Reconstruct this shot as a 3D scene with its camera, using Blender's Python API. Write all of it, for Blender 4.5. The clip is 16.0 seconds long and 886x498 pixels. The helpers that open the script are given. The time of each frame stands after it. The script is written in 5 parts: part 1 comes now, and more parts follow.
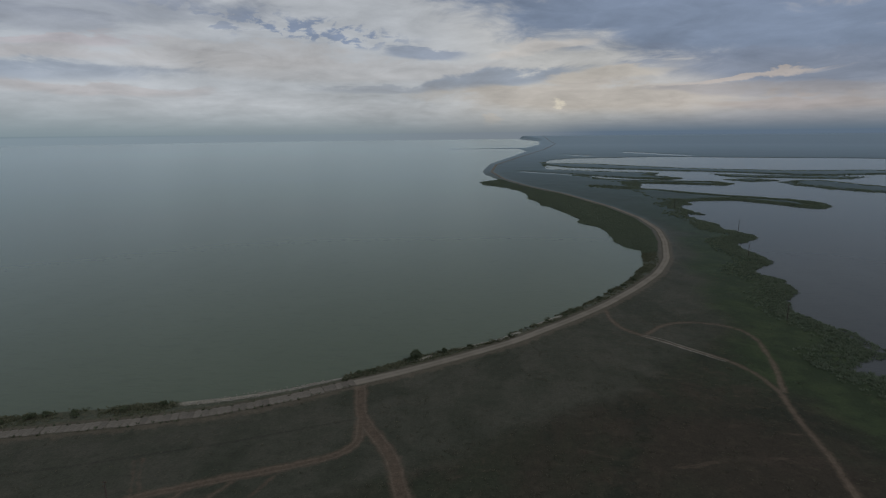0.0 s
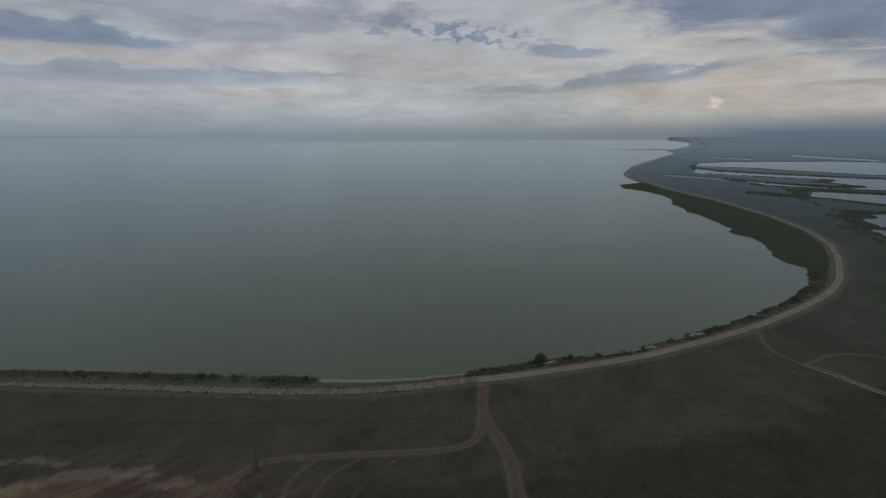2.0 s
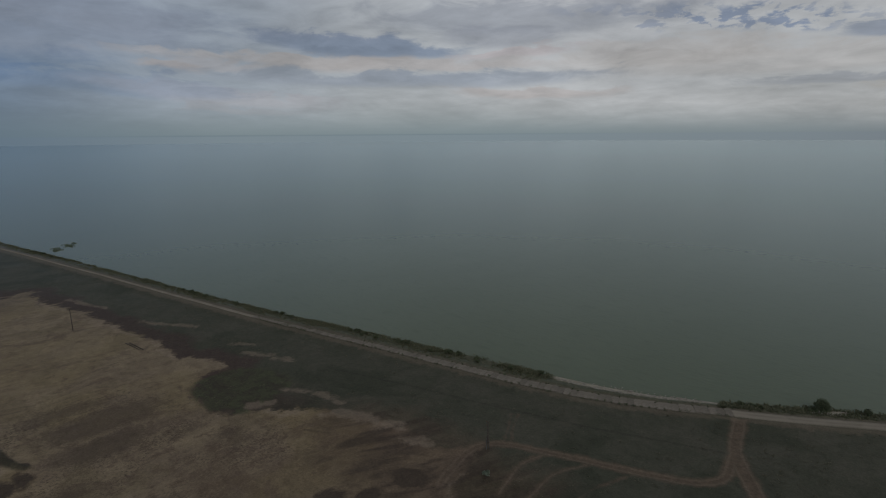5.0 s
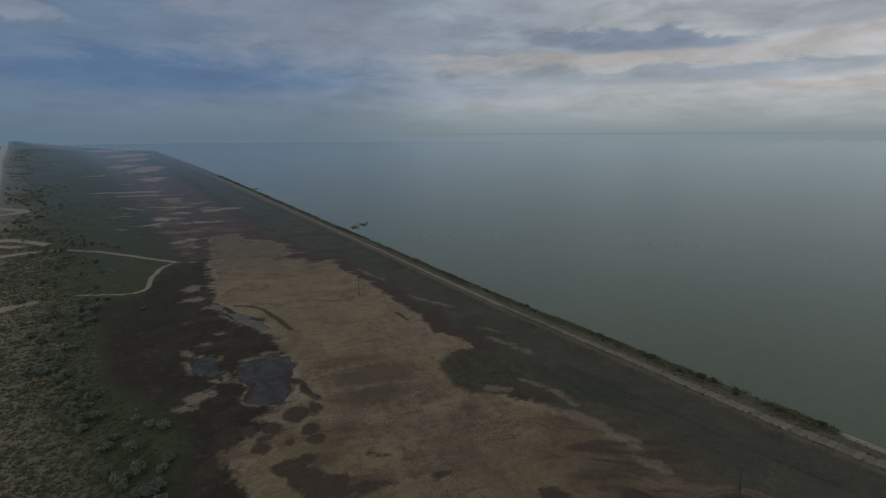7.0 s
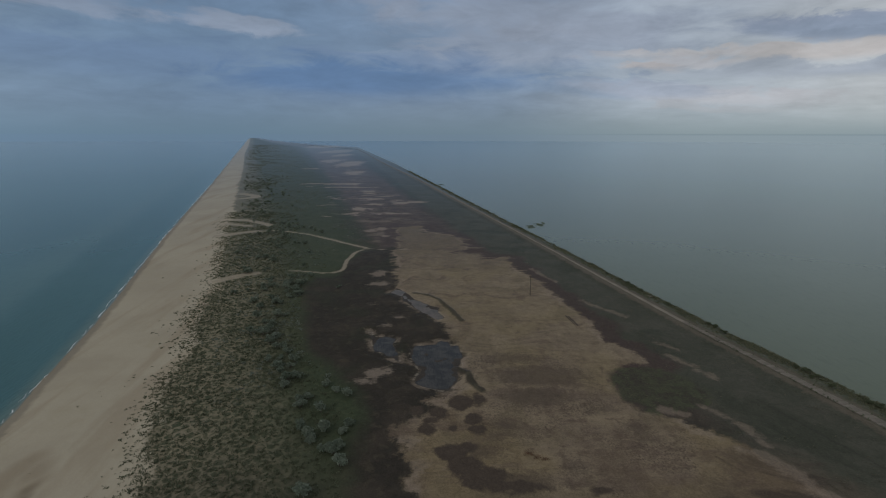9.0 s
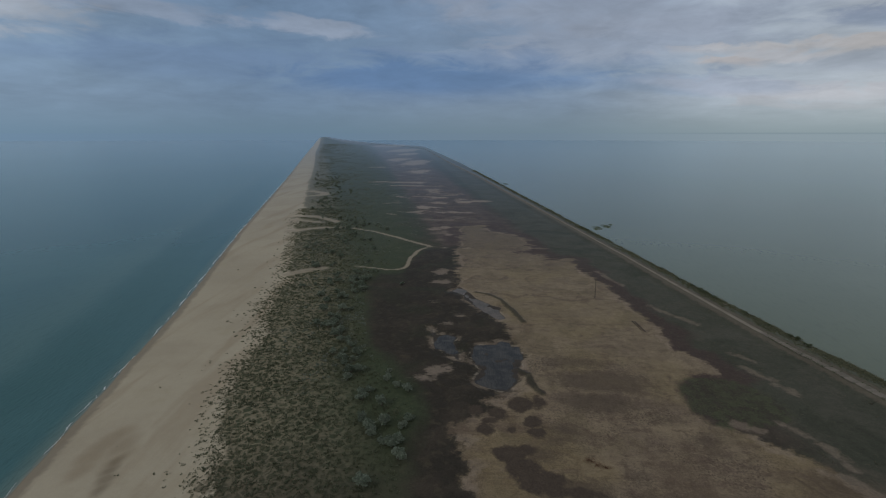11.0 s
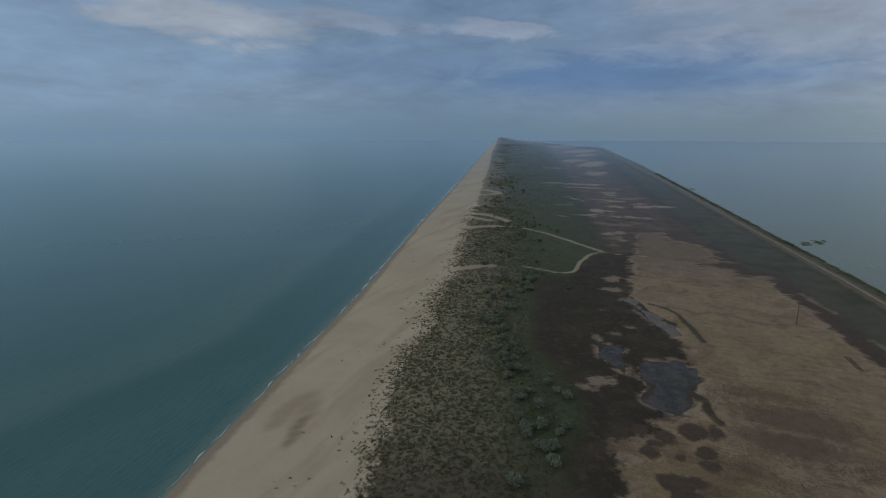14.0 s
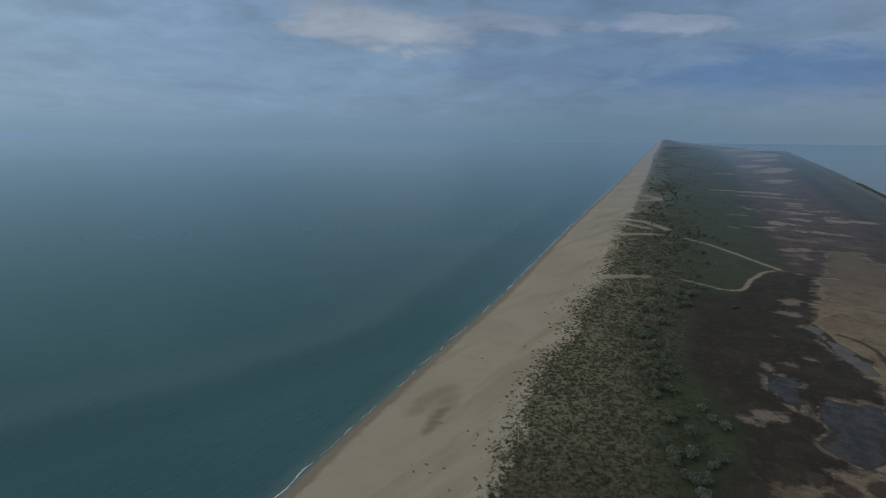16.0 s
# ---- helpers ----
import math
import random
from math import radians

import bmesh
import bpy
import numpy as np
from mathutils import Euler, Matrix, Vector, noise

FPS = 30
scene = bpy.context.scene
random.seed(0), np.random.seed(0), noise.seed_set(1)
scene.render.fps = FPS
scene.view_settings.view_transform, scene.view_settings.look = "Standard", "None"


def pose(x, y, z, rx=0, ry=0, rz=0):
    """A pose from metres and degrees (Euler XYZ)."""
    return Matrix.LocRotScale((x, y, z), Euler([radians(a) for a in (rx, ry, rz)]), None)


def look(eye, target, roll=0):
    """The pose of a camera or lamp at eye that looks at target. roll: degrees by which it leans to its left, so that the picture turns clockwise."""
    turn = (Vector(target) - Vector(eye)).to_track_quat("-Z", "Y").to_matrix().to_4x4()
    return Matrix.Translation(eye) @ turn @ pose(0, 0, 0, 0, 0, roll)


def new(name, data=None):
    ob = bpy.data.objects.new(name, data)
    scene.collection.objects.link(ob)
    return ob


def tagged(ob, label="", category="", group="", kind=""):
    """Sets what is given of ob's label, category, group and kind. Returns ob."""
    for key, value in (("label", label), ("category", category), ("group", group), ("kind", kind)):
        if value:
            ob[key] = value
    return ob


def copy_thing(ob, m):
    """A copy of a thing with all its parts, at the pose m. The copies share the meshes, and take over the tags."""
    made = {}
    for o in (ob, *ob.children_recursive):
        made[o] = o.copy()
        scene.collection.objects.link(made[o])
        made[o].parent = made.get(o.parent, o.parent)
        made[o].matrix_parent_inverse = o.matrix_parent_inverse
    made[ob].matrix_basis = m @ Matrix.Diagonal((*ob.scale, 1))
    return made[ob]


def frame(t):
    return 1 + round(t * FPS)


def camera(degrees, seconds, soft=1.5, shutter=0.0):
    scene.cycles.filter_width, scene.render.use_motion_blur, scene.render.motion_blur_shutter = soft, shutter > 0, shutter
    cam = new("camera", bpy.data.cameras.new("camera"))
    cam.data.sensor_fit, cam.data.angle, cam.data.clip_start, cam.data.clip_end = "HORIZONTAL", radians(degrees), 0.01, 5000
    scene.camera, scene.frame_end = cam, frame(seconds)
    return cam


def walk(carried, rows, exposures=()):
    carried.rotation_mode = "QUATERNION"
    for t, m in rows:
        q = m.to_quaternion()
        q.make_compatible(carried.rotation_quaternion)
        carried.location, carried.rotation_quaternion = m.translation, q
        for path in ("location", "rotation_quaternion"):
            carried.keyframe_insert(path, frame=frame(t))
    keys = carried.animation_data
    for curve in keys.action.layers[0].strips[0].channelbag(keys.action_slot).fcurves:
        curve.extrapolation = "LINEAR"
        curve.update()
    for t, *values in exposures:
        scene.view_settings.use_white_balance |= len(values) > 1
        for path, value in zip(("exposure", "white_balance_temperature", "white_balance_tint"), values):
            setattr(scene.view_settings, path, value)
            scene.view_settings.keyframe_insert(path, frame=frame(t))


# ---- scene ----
import functools

# the drone hovers and turns on the spot; degrees: yaw, pitch, roll
EYE = (0.0, 0.0, 60.5)
cam = camera(79.67, 16.0, soft=1.15)
ROWS = [
    (0.0, -0.00, -12.32, 0.62),
    (0.5, 3.75, -12.29, 0.54),
    (1.0, 7.63, -12.24, 0.41),
    (1.5, 11.12, -12.21, 0.38),
    (2.0, 14.39, -12.19, 0.40),
    (2.5, 17.81, -12.11, 0.43),
    (3.0, 21.64, -12.06, 0.43),
    (3.2, 23.30, -12.06, 0.43),
    (5.3, 44.65, -12.18, 0.41),
    (5.5, 47.04, -12.18, 0.41),
    (6.0, 54.07, -12.17, 0.36),
    (6.5, 61.53, -12.15, 0.32),
    (7.0, 68.30, -12.16, 0.28),
    (7.5, 74.17, -12.14, 0.18),
    (8.0, 79.65, -12.13, 0.04),
    (8.5, 84.59, -12.14, -0.04),
    (9.0, 87.45, -12.18, -0.08),
    (9.2, 88.00, -12.19, -0.08),
    (11.3, 95.70, -12.28, 0.00),
    (11.5, 96.64, -12.28, 0.00),
    (12.0, 99.15, -12.29, 0.09),
    (12.5, 101.80, -12.29, 0.03),
    (13.0, 104.94, -12.28, 0.02),
    (13.5, 108.56, -12.27, 0.03),
    (14.0, 112.81, -12.24, -0.00),
    (14.5, 117.24, -12.21, -0.04),
    (15.0, 121.39, -12.19, -0.12),
    (15.5, 125.17, -12.17, -0.20),
    (16.0, 129.00, -12.14, -0.26),
]
walk(cam, [(t, pose(*EYE, 90 + pitch, roll, yaw)) for t, yaw, pitch, roll in ROWS],
     exposures=[(0.0, -0.02, 6030, 5.0), (3.0, -0.08, 6150, 5.5), (5.5, -0.15, 6250, 5.0), (7.5, 0.06, 6290, 5.0), (9.0, 0.22, 6220, 5.0), (12.5, 0.27, 6190, 4.5), (16.0, 0.23, 6020, 4.0)])

# ---- node helpers ----
class Nodes:
    """Short hand for building a node tree; every call returns an output socket."""

    def __init__(self, tree):
        self.t = tree
        tree.nodes.clear()

    def n(self, kind, **props):
        node = self.t.nodes.new(kind)
        for key, value in props.items():
            if key == "operation":
                node.operation = value
            elif key == "data_type":
                node.data_type = value
            elif key == "blend_type":
                node.blend_type = value
            elif key == "attribute_name":
                node.attribute_name = value
        return node

    def put(self, socket, value):
        if isinstance(value, bpy.types.NodeSocket):
            self.t.links.new(value, socket)
        elif isinstance(value, (tuple, list)) and len(value) == 3 and socket.type == "RGBA":
            socket.default_value = (*value, 1)
        else:
            socket.default_value = value

    def math(self, op, a, b=0.0, c=0.0, clamp=False):
        node = self.n("ShaderNodeMath", operation=op)
        node.use_clamp = clamp
        for socket, value in zip(node.inputs, (a, b, c)):
            self.put(socket, value)
        return node.outputs[0]

    def vec(self, op, a, b=(0, 0, 0)):
        node = self.n("ShaderNodeVectorMath", operation=op)
        self.put(node.inputs[0], a)
        self.put(node.inputs[1], b)
        return node.outputs["Value"] if op == "DOT_PRODUCT" else node.outputs[0]

    def attr(self, name):
        return self.n("ShaderNodeAttribute", attribute_name=name).outputs["Fac"]

    def step(self, x, lo, hi):
        node = self.n("ShaderNodeMapRange")
        node.interpolation_type = "SMOOTHSTEP"
        self.put(node.inputs[0], x)
        self.put(node.inputs[1], lo)
        self.put(node.inputs[2], hi)
        return node.outputs[0]

    def noise(self, where, scale, detail=4.0, rough=0.55, warp=0.0):
        node = self.n("ShaderNodeTexNoise")
        self.put(node.inputs["Vector"], where)
        self.put(node.inputs["Scale"], scale)
        self.put(node.inputs["Detail"], detail)
        self.put(node.inputs["Roughness"], rough)
        self.put(node.inputs["Distortion"], warp)
        return node.outputs["Fac"]

    def n_colour(self, where, scale):
        node = self.n("ShaderNodeTexNoise")
        self.put(node.inputs["Vector"], where)
        self.put(node.inputs["Scale"], scale)
        return node.outputs["Color"]

    def mix(self, fac, a, b, blend="MIX"):
        node = self.n("ShaderNodeMix", data_type="RGBA", blend_type=blend)
        self.put(node.inputs["Factor"], fac)
        self.put(node.inputs[6], a)
        self.put(node.inputs[7], b)
        return node.outputs[2]

    def mapped(self, where, scale=(1, 1, 1), turn=0.0):
        node = self.n("ShaderNodeMapping")
        self.put(node.inputs["Vector"], where)
        node.inputs["Rotation"].default_value = (0, 0, radians(turn))
        node.inputs["Scale"].default_value = scale
        return node.outputs[0]

    def bump(self, height, strength, distance):
        node = self.n("ShaderNodeBump")
        self.put(node.inputs["Height"], height)
        self.put(node.inputs["Strength"], strength)
        self.put(node.inputs["Distance"], distance)
        return node.outputs[0]

    def shader(self, colour, rough, normal=None, spec=0.3, metal=0.0, ior=1.45):
        node = self.n("ShaderNodeBsdfPrincipled")
        self.put(node.inputs["Base Color"], colour)
        self.put(node.inputs["Roughness"], rough)
        self.put(node.inputs["Specular IOR Level"], spec)
        self.put(node.inputs["Metallic"], metal)
        self.put(node.inputs["IOR"], ior)
        if normal is not None:
            self.put(node.inputs["Normal"], normal)
        return node.outputs[0]

    def out(self, shader, kind="ShaderNodeOutputMaterial"):
        self.t.links.new(shader, self.n(kind).inputs[0])


def material(name):
    mat = bpy.data.materials.new(name)
    mat.use_nodes = True
    return mat, Nodes(mat.node_tree)


# ---- sky and light ----
world = bpy.data.worlds.new("overcast_evening")
scene.world = world
world.use_nodes = True
W = Nodes(world.node_tree)
SUN_AZ, SUN_EL = 228.0, 34.0        # degrees counter-clockwise from +y; height
way = W.n("ShaderNodeTexCoord").outputs["Generated"]
sep = W.n("ShaderNodeSeparateXYZ")
W.put(sep.inputs[0], way)
up = sep.outputs[2]
elev = W.math("MAXIMUM", up, 0.0)
# cloud sheet seen in perspective
over = W.math("DIVIDE", 1.0, W.math("ADD", elev, 0.11))
sheet = W.n("ShaderNodeCombineXYZ")
W.put(sheet.inputs[0], W.math("MULTIPLY", sep.outputs[0], over))
W.put(sheet.inputs[1], W.math("MULTIPLY", sep.outputs[1], over))
sheet = sheet.outputs[0]


azim = W.math("MULTIPLY", W.math("ARCTAN2", W.math("MULTIPLY", sep.outputs[0], -1.0), sep.outputs[1]), 57.29578)
banded = W.vec("MULTIPLY", way, (1.0, 1.0, 3.4))
broad = W.noise(banded, 3.1, 5.0, 0.55, 0.4)
other = W.noise(W.vec("ADD", banded, (7.3, 2.1, 4.4)), 3.6, 5.0, 0.55, 0.4)
fine = W.noise(banded, 9.5, 7.0, 0.60, 0.5)
lumpy = W.noise(W.vec("MULTIPLY", way, (1.0, 1.0, 2.4)), 26.0, 5.0, 0.58, 0.3)
tufty = W.noise(sheet, 2.6, 7.0, 0.60, 0.3)


def round_sky(stops):
    """A colour that goes round the horizon: degrees and colour."""
    node = W.n("ShaderNodeValToRGB")
    node.color_ramp.interpolation = "EASE"
    W.put(node.inputs[0], W.math("MULTIPLY_ADD", azim, 1 / 360, 0.5))
    stops = [(-180, stops[-1][1])] + stops + [(180, stops[-1][1])]
    while len(node.color_ramp.elements) < len(stops):
        node.color_ramp.elements.new(0.5)
    for element, (az, colour) in zip(node.color_ramp.elements, stops):
        element.position = az / 360 + 0.5
        element.color = (*colour, 1)
    return node.outputs[0]


# gently warped directions, so that cloud edges fray
azim_p = W.math("MULTIPLY_ADD", W.math("SUBTRACT", other, 0.5), 11.0, azim)
up_p = W.math("MULTIPLY_ADD", W.math("SUBTRACT", fine, 0.5), 0.045, W.math("MULTIPLY_ADD", W.math("SUBTRACT", broad, 0.5), 0.022, up))
BITE = {fine: (2.0, 0.36), tufty: (2.4, 0.40), lumpy: (4.2, 0.35)}


def puff(az, rise, half, tall, slope, colour, amount, grain):
    """One cloud: degrees round, sine of the height, half its length and height, the rise for each degree."""
    global clouds
    bite, soft = BITE[grain]
    dx = W.math("MULTIPLY_ADD", azim_p if half > 2 else azim, 1 / half, -az / half)
    level = W.math("MULTIPLY_ADD", azim, -slope, up_p if half > 2 else up)
    dy = W.math("MULTIPLY_ADD", level, 1 / tall, (slope * az - rise) / tall)
    far = W.math("SQRT", W.math("MULTIPLY_ADD", dx, dx, W.math("MULTIPLY", dy, dy)))
    if grain is lumpy and half > 2:        # a field of small separate clouds
        mask = W.math("MULTIPLY", W.step(lumpy, 0.46, 0.56), W.math("SUBTRACT", 1.0, W.step(far, 0.5, 1.3)))
    else:
        far = W.math("MULTIPLY_ADD", W.math("SUBTRACT", grain, 0.5), bite, far)
        mask = W.math("SUBTRACT", 1.0, W.step(far, 1.0 - soft, 1.0 + soft))
    clouds = W.mix(W.math("MULTIPLY", mask, amount), clouds, colour)


mid = round_sky([(-60, (0.30, 0.29, 0.31)), (-35, (0.37, 0.335, 0.335)), (-12, (0.50, 0.46, 0.43)), (6, (0.445, 0.43, 0.435)), (28, (0.465, 0.450, 0.460)), (46, (0.415, 0.412, 0.428)), (64, (0.305, 0.325, 0.372)), (84, (0.158, 0.202, 0.284)), (112, (0.134, 0.188, 0.280)), (130, (0.175, 0.235, 0.330)), (150, (0.195, 0.262, 0.370)), (172, (0.225, 0.295, 0.385))])
low = round_sky([(-60, (0.112, 0.148, 0.195)), (-18, (0.115, 0.152, 0.200)), (-7, (0.205, 0.225, 0.245)), (12, (0.226, 0.260, 0.280)), (40, (0.232, 0.275, 0.298)), (60, (0.225, 0.268, 0.292)), (86, (0.134, 0.184, 0.235)), (112, (0.117, 0.177, 0.244)), (140, (0.140, 0.212, 0.294)), (172, (0.165, 0.245, 0.330))])
# soft mottle of the overcast
mottle = W.math("ADD", W.math("MULTIPLY", broad, 0.45), W.math("ADD", W.math("MULTIPLY", fine, 0.35), W.math("MULTIPLY", tufty, 0.20)))
calm = W.math("MULTIPLY_ADD", W.math("MULTIPLY", W.step(azim, 55.0, 100.0), W.math("SUBTRACT", 1.0, W.step(up, 0.12, 0.20))), -0.7, 1.9)
shade = W.math("MULTIPLY_ADD", W.math("SUBTRACT", mottle, 0.5), calm, 1.0)
clouds = mid
# lighter decks and gaps first, then the darker banks, then the bright rims
puff(79.4, 0.149, 12.3, 0.0389, -0.00145, (0.279, 0.293, 0.356), 0.6, fine)
puff(34.1, 0.197, 15.9, 0.0292, 0.0002, (0.294, 0.298, 0.34), 0.6, fine)
puff(77.6, 0.179, 15.3, 0.0353, 0.00118, (0.227, 0.256, 0.331), 0.48, tufty)
puff(78.1, 0.192, 14.2, 0.0313, 0.00206, (0.261, 0.273, 0.328), 0.48, tufty)
puff(10.5, 0.109, 15.4, 0.0206, 0.00018, (0.455, 0.415, 0.401), 0.6, fine)
puff(31.6, 0.074, 7.2, 0.0116, 0.00041, (0.443, 0.368, 0.352), 0.5, fine)
puff(-15.3, 0.062, 14.5, 0.0284, 0.00048, (0.516, 0.431, 0.366), 0.7, fine)
puff(50.7, 0.124, 17.9, 0.0084, 0.00031, (0.449, 0.404, 0.397), 0.7, fine)
puff(63.2, 0.069, 10.7, 0.0132, 0.00153, (0.402, 0.372, 0.397), 0.6, fine)
puff(21.8, 0.128, 12.2, 0.022, 0.00026, (0.5, 0.45, 0.43), 0.6, fine)
puff(43.1, 0.122, 15.0, 0.0102, -0.00038, (0.44, 0.396, 0.389), 0.7, fine)
puff(63.9, 0.114, 4.0, 0.0085, 0.00105, (0.395, 0.366, 0.379), 0.7, fine)
puff(61.5, 0.048, 6.4, 0.0079, 0.00103, (0.343, 0.317, 0.34), 0.5, fine)
puff(54.8, 0.123, 6.6, 0.0127, -0.00063, (0.391, 0.348, 0.337), 0.6, fine)
puff(67.1, 0.111, 3.1, 0.0071, 0.00207, (0.361, 0.325, 0.328), 0.88, fine)
puff(107.4, 0.176, 6.0, 0.0135, 0.00141, (0.237, 0.265, 0.337), 0.48, tufty)
puff(93.4, 0.14, 5.1, 0.0083, 0.00053, (0.207, 0.249, 0.337), 0.6, fine)
puff(122.7, 0.188, 7.4, 0.0149, 0.00081, (0.277, 0.29, 0.355), 0.48, tufty)
puff(108.8, 0.179, 6.2, 0.0124, 0.00121, (0.269, 0.29, 0.365), 0.48, tufty)
puff(136.7, 0.183, 9.1, 0.0302, 0.00224, (0.351, 0.343, 0.365), 0.63, tufty)
puff(106.7, 0.176, 5.0, 0.0097, 0.00133, (0.261, 0.294, 0.374), 0.41, tufty)
puff(91.6, 0.129, 8.0, 0.0068, 0.00104, (0.2, 0.241, 0.332), 0.5, fine)
puff(-25.0, 0.174, 22.0, 0.0599, 0.00253, (0.21, 0.24, 0.32), 0.98, fine)
puff(-32.8, 0.092, 12.3, 0.0258, 0.00162, (0.23, 0.247, 0.315), 0.88, fine)
puff(2.5, 0.138, 4.6, 0.0083, 8e-05, (0.271, 0.285, 0.342), 0.88, fine)
puff(-5.6, 0.093, 8.0, 0.0124, -0.00131, (0.28, 0.293, 0.342), 0.88, fine)
puff(5.4, 0.076, 6.4, 0.0078, 6e-05, (0.316, 0.315, 0.347), 0.7, fine)
puff(-31.4, 0.063, 11.1, 0.0084, 0.00088, (0.316, 0.285, 0.298), 0.6, fine)
puff(13.6, 0.174, 9.7, 0.0209, 0.00142, (0.23, 0.255, 0.334), 0.98, lumpy)
puff(24.1, 0.192, 5.7, 0.0129, 0.0022, (0.289, 0.298, 0.352), 0.7, lumpy)
puff(35.7, 0.166, 5.3, 0.0162, 0.00016, (0.316, 0.315, 0.357), 0.6, fine)
puff(51.5, 0.153, 8.6, 0.0151, 0.00051, (0.235, 0.26, 0.34), 0.9299999999999999, fine)
puff(48.7, 0.099, 14.7, 0.0103, 3e-05, (0.285, 0.298, 0.349), 0.7, fine)
puff(41.4, 0.096, 15.2, 0.0134, -0.00021, (0.307, 0.321, 0.376), 0.7, fine)
puff(73.3, 0.082, 12.2, 0.0157, 0.00094, (0.174, 0.226, 0.336), 0.43, fine)
puff(48.1, 0.146, 10.1, 0.0121, 0.00032, (0.235, 0.264, 0.34), 0.9299999999999999, fine)
puff(93.0, 0.101, 17.1, 0.04, -0.00033, (0.115, 0.175, 0.304), 0.46, fine)
puff(94.7, 0.096, 14.1, 0.0248, 0.0001, (0.082, 0.142, 0.277), 0.5, fine)
puff(116.7, 0.117, 11.4, 0.033, -0.00021, (0.125, 0.179, 0.298), 0.37, fine)
puff(98.4, 0.099, 10.4, 0.0218, 0.00022, (0.078, 0.142, 0.277), 0.31, fine)
puff(122.1, 0.123, 14.6, 0.015, -0.00019, (0.142, 0.199, 0.319), 0.31, fine)
puff(51.8, 0.14, 4.2, 0.0075, -0.00031, (0.207, 0.234, 0.302), 0.7, fine)
puff(-10.1, 0.142, 5.0, 0.0091, -0.00183, (0.554, 0.489, 0.444), 0.88, fine)
puff(-17.3, 0.097, 5.8, 0.0091, -0.00136, (0.528, 0.454, 0.392), 0.9299999999999999, fine)
puff(-29.1, 0.083, 6.2, 0.0042, -0.0009, (0.49, 0.41, 0.372), 0.9299999999999999, fine)
puff(-34.4, 0.042, 8.0, 0.0115, 0.00031, (0.409, 0.329, 0.298), 0.5, fine)
puff(34.7, 0.141, 6.0, 0.0081, -0.001, (0.461, 0.404, 0.408), 0.88, fine)
puff(-11.8, 0.05, 0.8, 0.0107, 0.00547, (0.74, 0.629, 0.5), 0.98, lumpy)
puff(-4.9, 0.024, 1.0, 0.008, 0.00022, (0.567, 0.477, 0.401), 0.6, lumpy)
tone = W.n("ShaderNodeVectorMath", operation="SCALE")
W.put(tone.inputs[0], clouds)
W.put(tone.inputs["Scale"], shade)
clouds = tone.outputs[0]
clouds = W.mix(W.step(elev, 0.24, 0.5), clouds, (0.335, 0.335, 0.35))
# haze that closes in towards the horizon
lid = W.math("MULTIPLY_ADD", W.math("SUBTRACT", 1.0, W.step(azim, -16.0, 48.0)), -0.028, 0.070)
clouds = W.mix(W.math("POWER", W.step(elev, -0.004, lid), 0.85), low, clouds)
# the open water runs on to the true horizon, where a far shore shows as a thin line
clouds = W.mix(W.math("SUBTRACT", 1.0, W.step(up, -0.0006, 0.0006)), clouds, W.mix(1.0, low, (1.0, 0.995, 1.03), "MULTIPLY"))
shore_line = W.math("MULTIPLY", W.math("MULTIPLY", W.step(up, -0.0016, -0.0003), W.math("SUBTRACT", 1.0, W.step(up, 0.0003, 0.0020))), W.math("MULTIPLY", W.step(azim, 18.0, 44.0), W.math("SUBTRACT", 1.0, W.step(azim, 66.0, 80.0))))
clouds = W.mix(W.math("MULTIPLY", shore_line, W.math("MULTIPLY_ADD", fine, 0.4, 0.1)), clouds, (0.120, 0.165, 0.200))
blue = W.n("ShaderNodeTexSky")
blue.sky_type = "NISHITA"
blue.sun_disc = False
blue.sun_elevation = radians(SUN_EL)
blue.sun_rotation = radians(-SUN_AZ)
sky_bg = W.n("ShaderNodeBackground")
W.put(sky_bg.inputs[0], blue.outputs[0])
sky_bg.inputs[1].default_value = 0.06
cloud_bg = W.n("ShaderNodeBackground")
W.put(cloud_bg.inputs[0], clouds)
cloud_bg.inputs[1].default_value = 1.0
both = W.n("ShaderNodeMixShader")
both.inputs[0].default_value = 0.92
W.t.links.new(sky_bg.outputs[0], both.inputs[1])
W.t.links.new(cloud_bg.outputs[0], both.inputs[2])
W.out(both.outputs[0], "ShaderNodeOutputWorld")

sun = new("sun", bpy.data.lights.new("sun", "SUN"))
sun.data.energy = 0.55
sun.data.angle = radians(28)
sun.data.color = (1.0, 0.9, 0.8)
sun.matrix_world = look((-math.sin(radians(SUN_AZ)) * 100, math.cos(radians(SUN_AZ)) * 100, 100 * math.tan(radians(SUN_EL))), (0, 0, 0))

# ---- the plan, in metres ----
SEA_LINE = [(-4900, -1530), (-3136, -1000), (-1712, -572), (-669, -256), (-324, -154), (-176, -108), (-118, -92), (-84, -83), (-61, -76.5), (-43, -71), (0, -57), (120, -10), (320, 55), (700, 260), (1700, 800), (4600, 2300)]
LAGOON_NEAR = [(-4950, -1420), (-3500, -760), (-2650, -300), (-1126, -49), (-566, 34), (-343, 67), (-277, 77), (-215, 86), (-176, 91.5), (-150, 96.8), (-122, 102), (-104, 105.4), (-84, 109.2), (-63, 112.6), (-51, 114.8), (-39, 118.9), (-27, 125), (-13, 133), (2, 142), (17, 150), (26, 159), (42, 173), (58, 190), (75, 210), (91, 234), (103, 268)]
